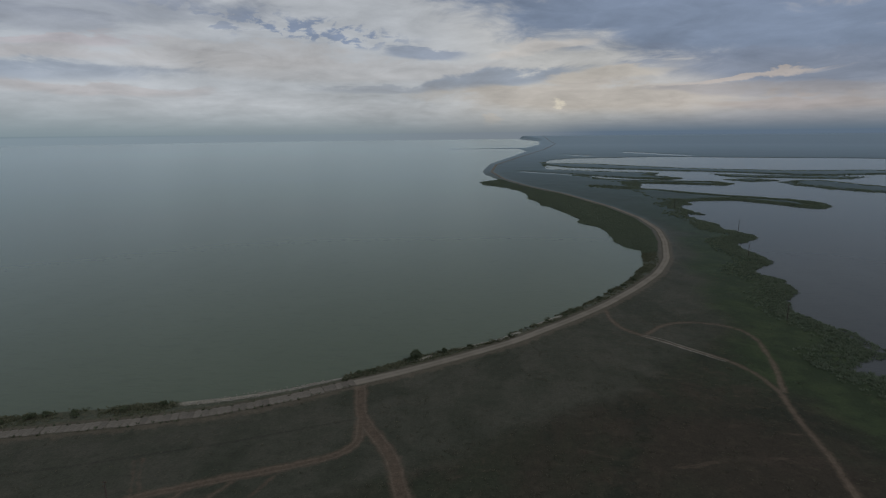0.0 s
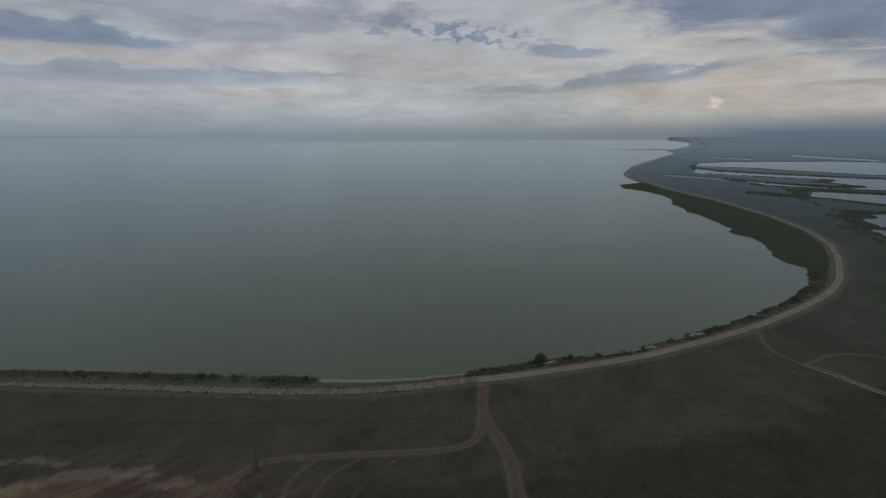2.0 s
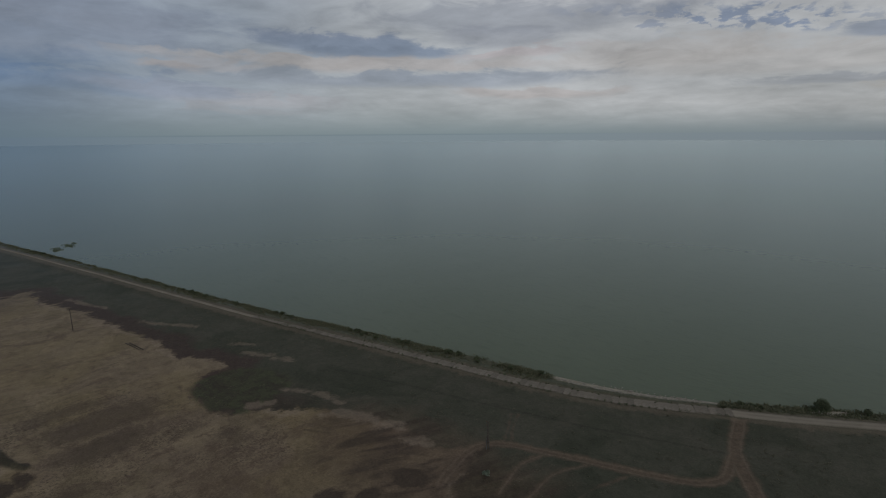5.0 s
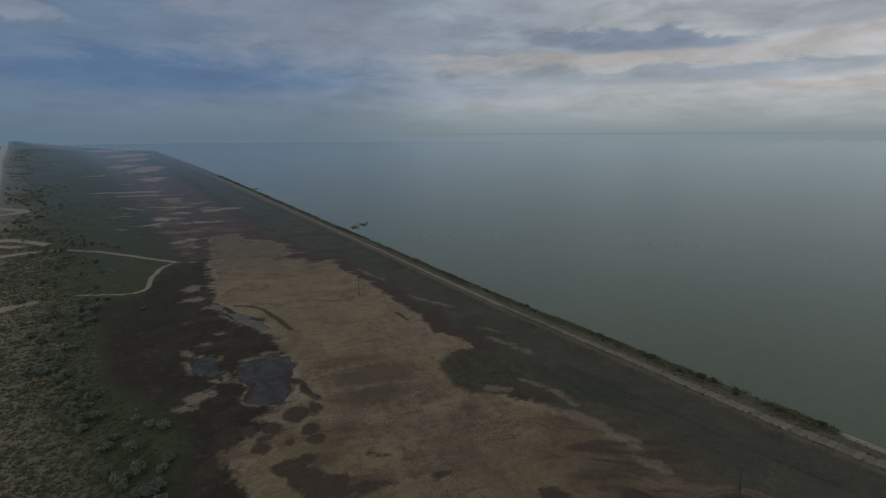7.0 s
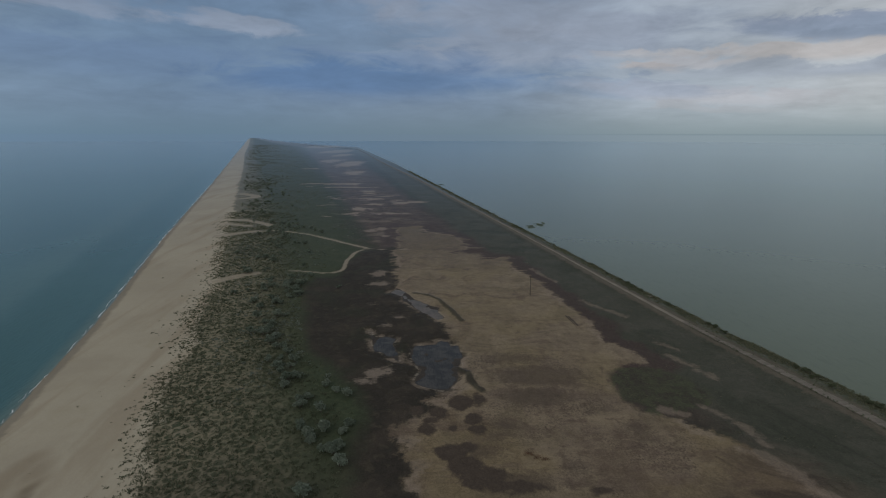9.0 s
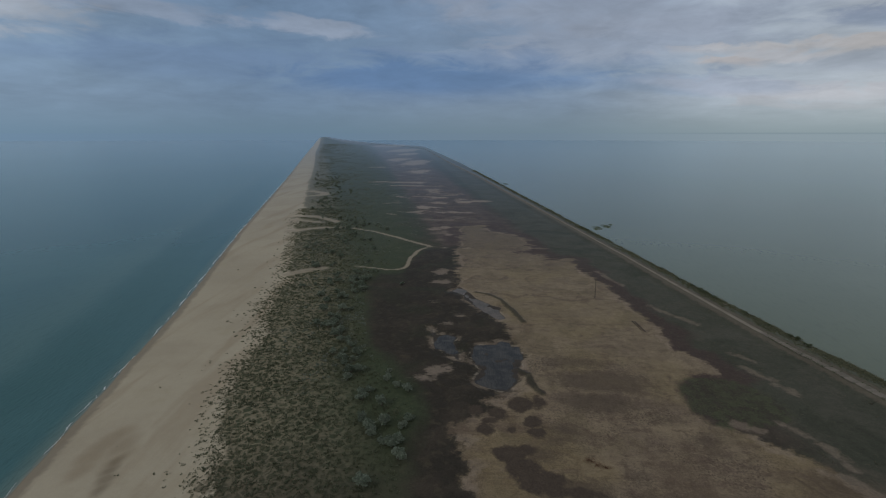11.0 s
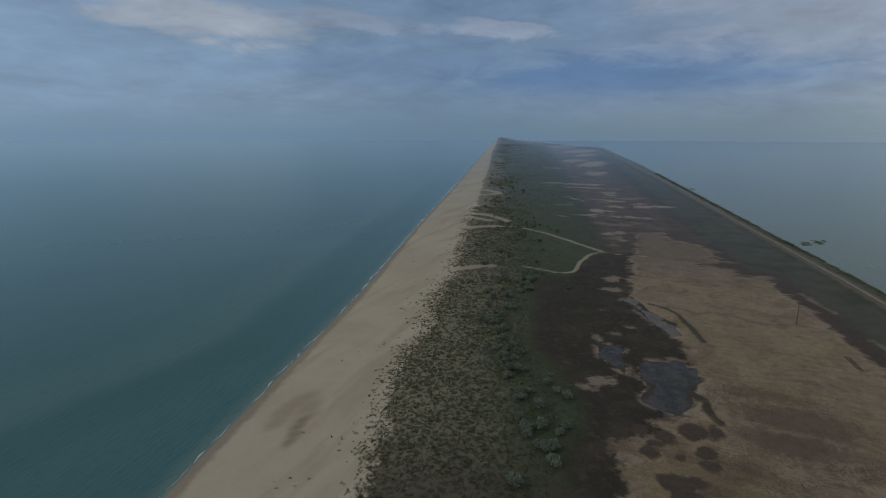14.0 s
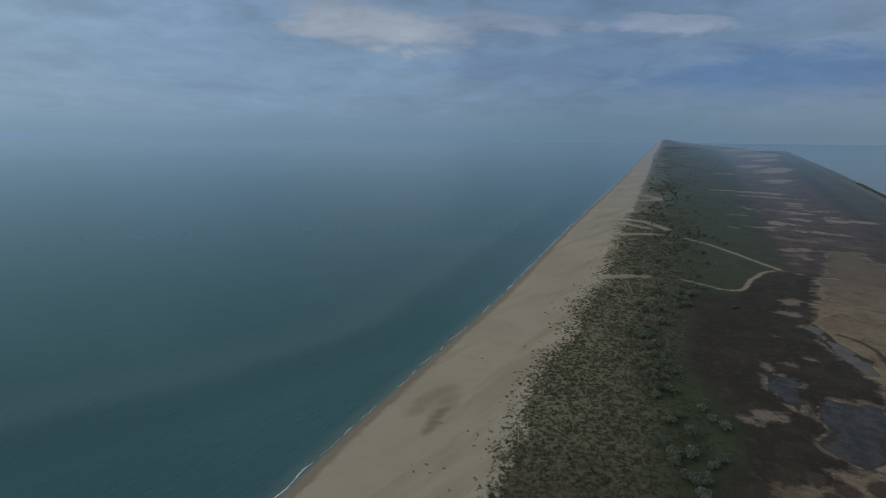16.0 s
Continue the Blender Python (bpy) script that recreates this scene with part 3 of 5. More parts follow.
# ---- materials: ground ----
def ground_material():
    mat, M = material("spit_ground")
    pos = M.n("ShaderNodeNewGeometry").outputs["Position"]
    flat = M.vec("MULTIPLY", pos, (1, 1, 0))
    a = {k: M.attr(k) for k in ("shore", "sea", "lagoon", "veg", "tan", "dark", "patch", "pool", "track", "path", "road", "back", "blot", "bare", "shell", "furrow", "damp", "stain", "fan", "smudge", "ridge", "lip")}
    n_big = M.noise(flat, 0.018, 5.0, 0.6, 0.5)
    n_mid = M.noise(flat, 0.11, 6.0, 0.62, 0.4)
    n_fine = M.noise(flat, 0.9, 6.0, 0.65)
    n_grit = M.noise(flat, 6.0, 3.0, 0.7)
    jit = M.math("MULTIPLY", M.math("SUBTRACT", n_mid, 0.5), 9.0)
    jit2 = M.math("ADD", jit, M.math("MULTIPLY", M.math("SUBTRACT", n_fine, 0.5), 3.0))
    n_spot = M.noise(flat, 0.36, 5.0, 0.62, 0.4)
    small = M.math("ADD", M.math("MULTIPLY", M.math("SUBTRACT", n_fine, 0.5), 2.0), M.math("MULTIPLY", M.math("SUBTRACT", n_spot, 0.5), 4.0))

    def rag(name, amount):
        return M.math("ADD", a[name], amount)

    # dull steppe grass, brown and green
    grass = M.mix(M.step(n_big, 0.38, 0.62), (0.060, 0.050, 0.040), (0.052, 0.060, 0.041))
    n_patch = M.noise(flat, 0.045, 5.0, 0.6, 0.8)
    grass = M.mix(M.math("MULTIPLY", M.step(n_patch, 0.50, 0.64), 0.75), grass, (0.036, 0.041, 0.031))
    scar = M.noise(M.mapped(flat, (0.05, 0.16, 1.0), 35.0), 1.0, 5.0, 0.6, 1.0)
    grass = M.mix(M.math("MULTIPLY", M.step(scar, 0.63, 0.70), 0.55), grass, (0.135, 0.100, 0.080))
    grass = M.mix(M.math("MULTIPLY", M.step(n_mid, 0.48, 0.72), 0.7), grass, (0.082, 0.064, 0.052))
    grass = M.mix(M.math("MULTIPLY", M.step(n_fine, 0.5, 0.75), 0.5), grass, (0.040, 0.036, 0.031))
    # belt of grey-green grass beside the road
    belt = M.mix(M.step(n_mid, 0.35, 0.7), (0.074, 0.076, 0.060), (0.098, 0.094, 0.078))
    belt = M.mix(M.math("MULTIPLY", M.step(n_fine, 0.5, 0.8), 0.5), belt, (0.044, 0.046, 0.037))
    grass = M.mix(M.math("MULTIPLY", M.step(n_spot, 0.52, 0.70), 0.5), grass, (0.092, 0.078, 0.058))
    belt = M.mix(M.math("MULTIPLY", M.step(n_patch, 0.50, 0.62), 0.5), belt, (0.046, 0.052, 0.038))
    m_belt = M.step(M.math("ADD", M.math("MULTIPLY", a["lagoon"], -1.0), jit), -48.0, -40.0)
    col = M.mix(m_belt, grass, belt)
    # greener turf and reed bed by the inner lagoon
    m_marsh = M.step(M.math("ADD", M.math("MULTIPLY", a["back"], -1.0), jit2), -34.0, -22.0)
    marsh = M.mix(M.step(n_mid, 0.4, 0.65), (0.044, 0.060, 0.033), (0.064, 0.084, 0.043))
    col = M.mix(m_marsh, col, marsh)
    north = M.step(M.math("ADD", M.vec("DOT_PRODUCT", pos, (0.1, 1.0, 0)), jit2), 290.0, 420.0)
    col = M.mix(M.math("MULTIPLY", north, 0.85), col, M.mix(n_mid, (0.030, 0.046, 0.032), (0.064, 0.078, 0.050)))
    col = M.mix(1.0, col, (0.88, 0.89, 0.89), "MULTIPLY")
    # reddish brown saltwort further along the spit, with bare streaks
    across = M.math("DIVIDE", a["sea"], M.math("ADD", M.math("ABSOLUTE", a["sea"]), M.math("ABSOLUTE", a["lagoon"])))
    west = M.step(M.math("ADD", M.vec("DOT_PRODUCT", pos, (-0.96, -0.29, 0)), jit2), 60.0, 110.0)
    salt = M.mix(M.step(n_mid, 0.35, 0.65), (0.068, 0.051, 0.046), (0.112, 0.085, 0.074))
    m_salt = M.math("MULTIPLY", west, M.math("MULTIPLY", M.step(across, 0.50, 0.56), M.math("SUBTRACT", 1.0, M.step(across, 0.76, 0.82))))
    col = M.mix(m_salt, col, salt)
    streak = M.noise(M.mapped(flat, (0.055, 0.028, 1.0), 0.0), 1.0, 7.0, 0.64, 0.7)
    m_streak = M.math("MULTIPLY", M.step(streak, 0.52, 0.62), M.math("MULTIPLY", M.math("MULTIPLY", west, M.step(across, 0.50, 0.56)), M.math("SUBTRACT", 1.0, M.step(across, 0.70, 0.76))))
    col = M.mix(M.math("MULTIPLY", m_streak, 0.45), col, (0.265, 0.215, 0.180))
    # scrub on the old dunes: green with sandy gaps
    scrub = M.mix(M.step(n_mid, 0.4, 0.65), (0.056, 0.066, 0.041), (0.080, 0.086, 0.055))
    gaps = M.math("MULTIPLY", M.step(M.math("ADD", M.math("MULTIPLY", n_fine, 0.6), M.math("MULTIPLY", n_spot, 0.4)), 0.46, 0.60), M.math("SUBTRACT", 1.0, M.step(M.math("ADD", a["veg"], jit), 14.0, 34.0)))
    scrub = M.mix(M.math("MULTIPLY", gaps, 0.5), scrub, (0.205, 0.168, 0.120))
    web = M.n("ShaderNodeTexVoronoi")
    web.feature = "DISTANCE_TO_EDGE"
    M.put(web.inputs["Vector"], M.vec("ADD", flat, M.vec("MULTIPLY", M.n_colour(flat, 0.5), (2.2, 2.2, 0))))
    M.put(web.inputs["Scale"], 0.55)
    gaps = M.math("MULTIPLY", M.math("SUBTRACT", 1.0, M.step(web.outputs[0], 0.03, 0.20)), M.math("SUBTRACT", 1.0, M.step(M.math("ADD", a["veg"], jit), 20.0, 34.0)))
    scrub = M.mix(M.math("MULTIPLY", gaps, M.math("MULTIPLY_ADD", M.step(a["veg"], 4.0, 16.0), -0.26, 0.76)), scrub, (0.250, 0.218, 0.162))
    m_scrub = M.math("SUBTRACT", 1.0, M.step(M.math("ADD", across, M.math("MULTIPLY", jit2, 0.016)), 0.41, 0.58))
    m_scrub = M.math("MULTIPLY", m_scrub, west)
    col = M.mix(m_scrub, col, scrub)
    lush = M.mix(M.step(n_fine, 0.4, 0.7), (0.046, 0.060, 0.035), (0.068, 0.080, 0.047))
    m_lush = M.math("MULTIPLY", M.math("MULTIPLY_ADD", M.step(M.vec("DOT_PRODUCT", pos, (-1, 0, 0)), 170.0, 270.0), -0.55, 1.0), M.math("MULTIPLY", m_scrub, M.step(M.math("ADD", a["veg"], M.math("MULTIPLY", jit2, 1.5)), 14.0, 38.0)))
    col = M.mix(m_lush, col, lush)
    # black mud with glasswort
    mud = M.mix(M.step(n_mid, 0.42, 0.66), (0.037, 0.032, 0.027), (0.056, 0.046, 0.038))
    mud = M.mix(M.math("MULTIPLY", M.step(n_fine, 0.5, 0.8), 0.5), mud, (0.056, 0.056, 0.040))
    mud = M.mix(M.math("MULTIPLY", M.step(n_spot, 0.52, 0.66), 0.55), mud, (0.078, 0.066, 0.048))
    mud = M.mix(M.math("MULTIPLY", M.step(n_patch, 0.52, 0.64), 0.5), mud, (0.040, 0.044, 0.030))
    col = M.mix(M.step(rag("dark", M.math("ADD", small, M.math("MULTIPLY", jit, 0.5))), -5.0, 2.0), col, mud)
    # fringe of purple-brown plants round the salt pan
    fringe = M.math("MULTIPLY", M.step(rag("tan", jit2), -9.5, -5.0), M.math("MULTIPLY", west, M.math("SUBTRACT", 1.0, M.step(a["dark"], -14.0, -4.0))))
    col = M.mix(M.math("MULTIPLY", fringe, 0.85), col, M.mix(n_fine, (0.050, 0.036, 0.036), (0.088, 0.064, 0.058)))
    # the salt pan: bare tan silt, combed across the spit
    comb = M.noise(M.mapped(flat, (0.20, 0.060, 1.0), -8.0), 1.0, 6.0, 0.64, 1.3)
    comb2 = M.noise(M.mapped(flat, (0.62, 0.19, 1.0), 8.0), 1.0, 6.0, 0.68, 1.2)
    edge_soft = M.math("MULTIPLY_ADD", M.step(M.vec("DOT_PRODUCT", pos, (-1.0, 0.0, 0)), 190.0, 300.0), 40.0, 4.0)
    silt = M.mix(M.step(n_mid, 0.36, 0.66), (0.236, 0.186, 0.134), (0.172, 0.133, 0.104))
    wet = M.noise(M.mapped(flat, (0.03, 0.075, 1.0), -17.0), 1.0, 6.0, 0.6, 0.6)
    silt = M.mix(M.math("MULTIPLY", M.step(wet, 0.50, 0.64), 0.7), silt, (0.112, 0.082, 0.064))
    silt = M.mix(M.math("MULTIPLY", M.step(n_big, 0.55, 0.68), 0.6), silt, (0.272, 0.222, 0.160))
    silt = M.mix(M.math("MULTIPLY", M.step(n_fine, 0.55, 0.75), 0.4), silt, (0.105, 0.076, 0.058))
    silt = M.mix(M.math("MULTIPLY", M.step(n_spot, 0.50, 0.66), 0.65), silt, (0.112, 0.082, 0.064))
    speck = M.noise(flat, 1.9, 4.0, 0.7)
    crust = M.math("MULTIPLY", M.step(n_patch, 0.50, 0.60), M.step(speck, 0.50, 0.62))
    silt = M.mix(M.math("MULTIPLY", crust, 0.85), silt, (0.078, 0.060, 0.050))
    warm = M.noise(flat, 0.027, 3.0, 0.5, 0.3)
    silt = M.mix(M.math("MULTIPLY", M.step(warm, 0.48, 0.60), 0.55), silt, (0.205, 0.160, 0.090))
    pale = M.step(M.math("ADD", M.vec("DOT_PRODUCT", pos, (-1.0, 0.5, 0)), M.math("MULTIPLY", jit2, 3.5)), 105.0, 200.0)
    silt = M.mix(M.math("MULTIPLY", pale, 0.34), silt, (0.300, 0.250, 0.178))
    silt = M.mix(M.math("MULTIPLY", M.step(comb, 0.50, 0.64), 0.36), silt, (0.125, 0.094, 0.076))
    silt = M.mix(M.math("MULTIPLY", M.step(comb2, 0.52, 0.66), M.math("MULTIPLY", M.step(n_patch, 0.42, 0.58), 0.55)), silt, (0.100, 0.075, 0.062))
    silt = M.mix(M.math("MULTIPLY", M.math("SUBTRACT", 1.0, M.step(comb2, 0.34, 0.46)), 0.30), silt, (0.270, 0.220, 0.160))
    silt = M.mix(M.math("MULTIPLY", M.step(M.noise(flat, 0.062, 5.0, 0.6, 1.0), 0.50, 0.62), 0.45), silt, (0.150, 0.122, 0.082))
    silt = M.mix(M.math("MULTIPLY", M.step(M.noise(M.vec("ADD", flat, (90.0, 40.0, 0.0)), 0.085, 6.0, 0.66, 1.2), 0.53, 0.63), 0.5), silt, (0.112, 0.082, 0.068))
    dull = M.step(M.math("ADD", M.vec("DOT_PRODUCT", pos, (-1.0, 0.0, 0)), M.math("MULTIPLY", jit2, 4.0)), 205.0, 300.0)
    silt = M.mix(M.math("MULTIPLY", dull, 0.6), silt, (0.120, 0.096, 0.081))
    dim = M.step(M.math("ADD", M.vec("DOT_PRODUCT", pos, (1.0, 0.55, 0)), M.math("MULTIPLY", jit2, 2.0)), -75.0, -35.0)
    silt = M.mix(M.math("MULTIPLY", dim, 0.35), silt, (0.120, 0.090, 0.074))
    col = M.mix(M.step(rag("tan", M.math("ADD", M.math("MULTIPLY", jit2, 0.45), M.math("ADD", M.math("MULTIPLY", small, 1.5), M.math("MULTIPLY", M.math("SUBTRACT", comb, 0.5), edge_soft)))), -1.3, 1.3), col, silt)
    col = M.mix(M.math("MULTIPLY", M.step(rag("patch", M.math("ADD", M.math("MULTIPLY", small, 1.6), M.math("MULTIPLY", jit, 0.25))), -1.2, 1.0), 0.9), col, M.mix(M.step(M.math("ADD", M.math("MULTIPLY", n_spot, 0.5), M.math("MULTIPLY", speck, 0.5)), 0.40, 0.60), (0.052, 0.046, 0.038), (0.074, 0.082, 0.050)))
    # wheel streaks fanning out from the track
    flow = M.noise(M.mapped(M.mapped(flat, (1, 1, 1), -66.0), (0.05, 0.15, 1.0)), 1.0, 5.0, 0.55, 1.6)
    thread = M.noise(M.mapped(M.mapped(flat, (1, 1, 1), -60.0), (0.10, 0.55, 1.0)), 1.0, 4.0, 0.6, 1.1)
    m_fan = M.step(rag("fan", M.math("MULTIPLY", jit2, 1.4)), -3.0, 6.0)
    col = M.mix(M.math("MULTIPLY", m_fan, 0.4), col, (0.128, 0.092, 0.069))
    col = M.mix(M.math("MULTIPLY", m_fan, M.math("MULTIPLY", M.step(flow, 0.40, 0.60), 0.75)), col, (0.060, 0.047, 0.040))
    col = M.mix(M.math("MULTIPLY", m_fan, M.math("MULTIPLY", M.step(thread, 0.54, 0.72), 0.25)), col, (0.190, 0.145, 0.112))
    col = M.mix(M.math("MULTIPLY", M.step(rag("smudge", M.math("ADD", small, M.math("MULTIPLY", M.math("SUBTRACT", speck, 0.5), 7.0))), -2.4, 2.2), 0.65), col, (0.080, 0.062, 0.052))
    lip = M.math("MULTIPLY", M.step(rag("tan", jit2), -0.2, 0.8), M.math("SUBTRACT", 1.0, M.step(rag("tan", jit2), 1.2, 2.6)))
    col = M.mix(M.math("MULTIPLY", lip, M.math("MULTIPLY", M.step(n_patch, 0.44, 0.56), 0.5)), col, (0.285, 0.228, 0.185))
    # pale crust at the rims of the pools
    rim = M.math("MULTIPLY", M.step(rag("pool", small), -2.4, -1.2), M.math("MULTIPLY", M.step(n_mid, 0.46, 0.56), 0.42))
    col = M.mix(rim, col, (0.27, 0.215, 0.175))
    edge = M.math("MULTIPLY", M.step(a["pool"], -1.1, -0.6), M.math("MULTIPLY", M.step(n_spot, 0.50, 0.62), 0.5))
    col = M.mix(M.step(rag("blot", M.math("MULTIPLY", small, 0.7)), -0.5, 0.6), col, M.mix(n_fine, (0.052, 0.041, 0.035), (0.092, 0.071, 0.057)))
    col = M.mix(M.math("MULTIPLY", M.step(rag("bare", M.math("ADD", M.math("MULTIPLY", M.math("SUBTRACT", streak, 0.5), M.math("MULTIPLY", M.step(M.vec("DOT_PRODUCT", pos, (-1, 0, 0)), 280.0, 420.0), 75.0)), M.math("ADD", M.math("MULTIPLY", small, 1.2), M.math("MULTIPLY", M.math("SUBTRACT", comb2, 0.5), 5.0)))), -0.6, 1.5), M.math("MULTIPLY_ADD", M.step(M.vec("DOT_PRODUCT", pos, (-1, 0, 0)), 280.0, 420.0), 0.24, 0.58)), col, (0.300, 0.245, 0.208))
    col = M.mix(M.math("MULTIPLY", M.math("SUBTRACT", 1.0, M.step(a["furrow"], 0.1, 0.6)), 0.32), col, (0.030, 0.028, 0.026))
    col = M.mix(edge, col, (0.33, 0.285, 0.245))
    m_lip = M.math("SUBTRACT", 1.0, M.step(M.math("ADD", a["lip"], M.math("ADD", M.math("MULTIPLY", small, 1.0), M.math("MULTIPLY", M.math("SUBTRACT", n_mid, 0.5), 4.0))), 0.2, 1.7))
    col = M.mix(M.math("MULTIPLY", m_lip, 0.5), col, (0.250, 0.200, 0.165))
    col = M.mix(M.math("MULTIPLY", M.math("SUBTRACT", 1.0, M.step(M.math("ADD", a["ridge"], M.math("MULTIPLY", small, 0.4)), 0.5, 1.3)), 0.85), col, (0.052, 0.048, 0.036))
    col = M.mix(M.step(a["pool"], -0.4, 0.1), col, (0.060, 0.052, 0.048))
    # beach sand
    sand = M.mix(M.step(n_big, 0.4, 0.6), (0.425, 0.378, 0.305), (0.380, 0.335, 0.270))
    sand = M.mix(M.math("MULTIPLY", M.step(n_mid, 0.5, 0.72), 0.5), sand, (0.375, 0.330, 0.252))
    sand = M.mix(M.math("MULTIPLY", M.step(n_grit, 0.45, 0.8), 0.25), sand, (0.36, 0.30, 0.22))
    run = M.noise(M.mapped(flat, (0.012, 0.10, 1.0), -17.5), 1.0, 5.0, 0.55, 0.3)
    sand = M.mix(M.math("MULTIPLY", M.step(run, 0.50, 0.64), 0.6), sand, (0.325, 0.270, 0.205))
    damp = M.math("SUBTRACT", 1.0, M.step(M.math("ADD", a["sea"], M.math("MULTIPLY", small, 0.6)), 1.6, 3.2))
    sand = M.mix(M.math("MULTIPLY", damp, 0.7), sand, (0.205, 0.176, 0.142))
    sand = M.mix(M.math("MULTIPLY", M.step(a["stain"], -1.5, 1.5), 0.55), sand, (0.27, 0.215, 0.155))
    sand = M.mix(M.math("MULTIPLY", M.step(a["damp"], -0.8, 0.8), 0.65), sand, (0.19, 0.155, 0.115))
    m_sand = M.math("SUBTRACT", 1.0, M.step(M.math("ADD", rag("veg", jit), M.math("MULTIPLY", small, 2.6)), -1.6, 1.2))
    col = M.mix(m_sand, col, sand)
    # worn tracks
    m_track = M.math("SUBTRACT", 1.0, M.step(M.math("ADD", a["track"], M.math("ADD", M.math("MULTIPLY", small, 0.4), M.math("MULTIPLY", jit, 0.14))), 0.5, 1.9))
    earth = M.mix(M.step(n_fine, 0.35, 0.7), (0.140, 0.104, 0.082), (0.100, 0.077, 0.062))
    rut = M.math("SUBTRACT", 1.0, M.step(M.math("ABSOLUTE", M.math("SUBTRACT", a["track"], 0.75)), 0.12, 0.42))
    earth = M.mix(M.math("MULTIPLY", rut, 0.45), earth, (0.190, 0.148, 0.118))
    col = M.mix(M.math("MULTIPLY", m_track, 0.85), col, earth)
    m_path = M.math("SUBTRACT", 1.0, M.step(M.math("ADD", a["path"], M.math("MULTIPLY", small, 0.3)), 0.45, 1.35))
    col = M.mix(M.math("MULTIPLY", m_path, 0.85), col, (0.315, 0.270, 0.215))
    # verge and bank of the road
    m_bank = M.math("SUBTRACT", 1.0, M.step(M.math("ADD", a["road"], small), 3.0, 4.4))
    col = M.mix(M.math("MULTIPLY", m_bank, 0.5), col, (0.16, 0.13, 0.105))
    m_sward = M.math("MULTIPLY", M.step(M.math("ADD", a["road"], M.math("MULTIPLY", small, 0.5)), 1.9, 2.8), M.math("SUBTRACT", 1.0, M.step(M.math("ABSOLUTE", a["lagoon"]), 6.0, 8.0)))
    col = M.mix(M.math("MULTIPLY", m_sward, 0.8), col, M.mix(M.step(n_fine, 0.4, 0.65), (0.066, 0.074, 0.048), (0.118, 0.112, 0.080)))
    m_shell = M.math("SUBTRACT", 1.0, M.step(M.math("ADD", a["shell"], M.math("MULTIPLY", small, 0.5)), 0.8, 2.2))
    col = M.mix(M.math("MULTIPLY", m_shell, 0.85), col, (0.36, 0.33, 0.285))
    # muddy strip at the lagoon's edge, sea bed below
    col = M.mix(M.math("SUBTRACT", 1.0, M.step(a["shore"], -0.4, 0.3)), col, (0.10, 0.09, 0.065))
    col = M.mix(1.0, col, (0.90, 0.89, 0.83), "MULTIPLY")
    blade = M.noise(flat, 2.4, 5.0, 0.78, 0.3)
    tuft = M.noise(flat, 0.55, 4.0, 0.7, 0.5)
    grit = M.math("MULTIPLY_ADD", M.math("SUBTRACT", blade, 0.5), 1.25, M.math("MULTIPLY_ADD", M.math("SUBTRACT", tuft, 0.5), 0.7, 1.0))
    grit = M.math("MULTIPLY_ADD", M.math("SUBTRACT", grit, 1.0), M.math("MULTIPLY_ADD", m_sand, -0.8, 1.0), 1.0)
    worn = M.n("ShaderNodeVectorMath", operation="SCALE")
    M.put(worn.inputs[0], col)
    M.put(worn.inputs["Scale"], grit)
    col = worn.outputs[0]
    relief = M.math("ADD", M.math("MULTIPLY", n_fine, 0.7), M.math("MULTIPLY", n_grit, 0.3))
    body = M.shader(col, 0.9, M.bump(relief, 0.5, 0.25), 0.15)
    # tinted gloss at a grazing view stands in for aerial haze over far land
    lw = M.n("ShaderNodeLayerWeight")
    lw.inputs["Blend"].default_value = 0.5
    last = M.math("POWER", lw.outputs["Facing"], 32.0)
    graze = M.math("ADD", M.math("POWER", lw.outputs["Facing"], 13.0), M.math("MULTIPLY", last, 0.45))
    gloss = M.n("ShaderNodeBsdfGlossy")
    M.put(gloss.inputs["Color"], M.mix(last, (0.52, 0.68, 0.82), (0.70, 0.85, 1.0)))
    gloss.inputs["Roughness"].default_value = 0.35
    mixer = M.n("ShaderNodeMixShader")
    # less of the haze gloss on the scrub, slightly more in the north
    haze_share = M.math("MULTIPLY_ADD", north, 0.06, M.math("MULTIPLY_ADD", m_scrub, -0.30, 1.0))
    M.put(mixer.inputs[0], M.math("MULTIPLY", M.math("MULTIPLY", graze, 0.5), haze_share))
    M.t.links.new(body, mixer.inputs[1])
    M.t.links.new(gloss.outputs[0], mixer.inputs[2])
    M.out(mixer.outputs[0])
    return mat


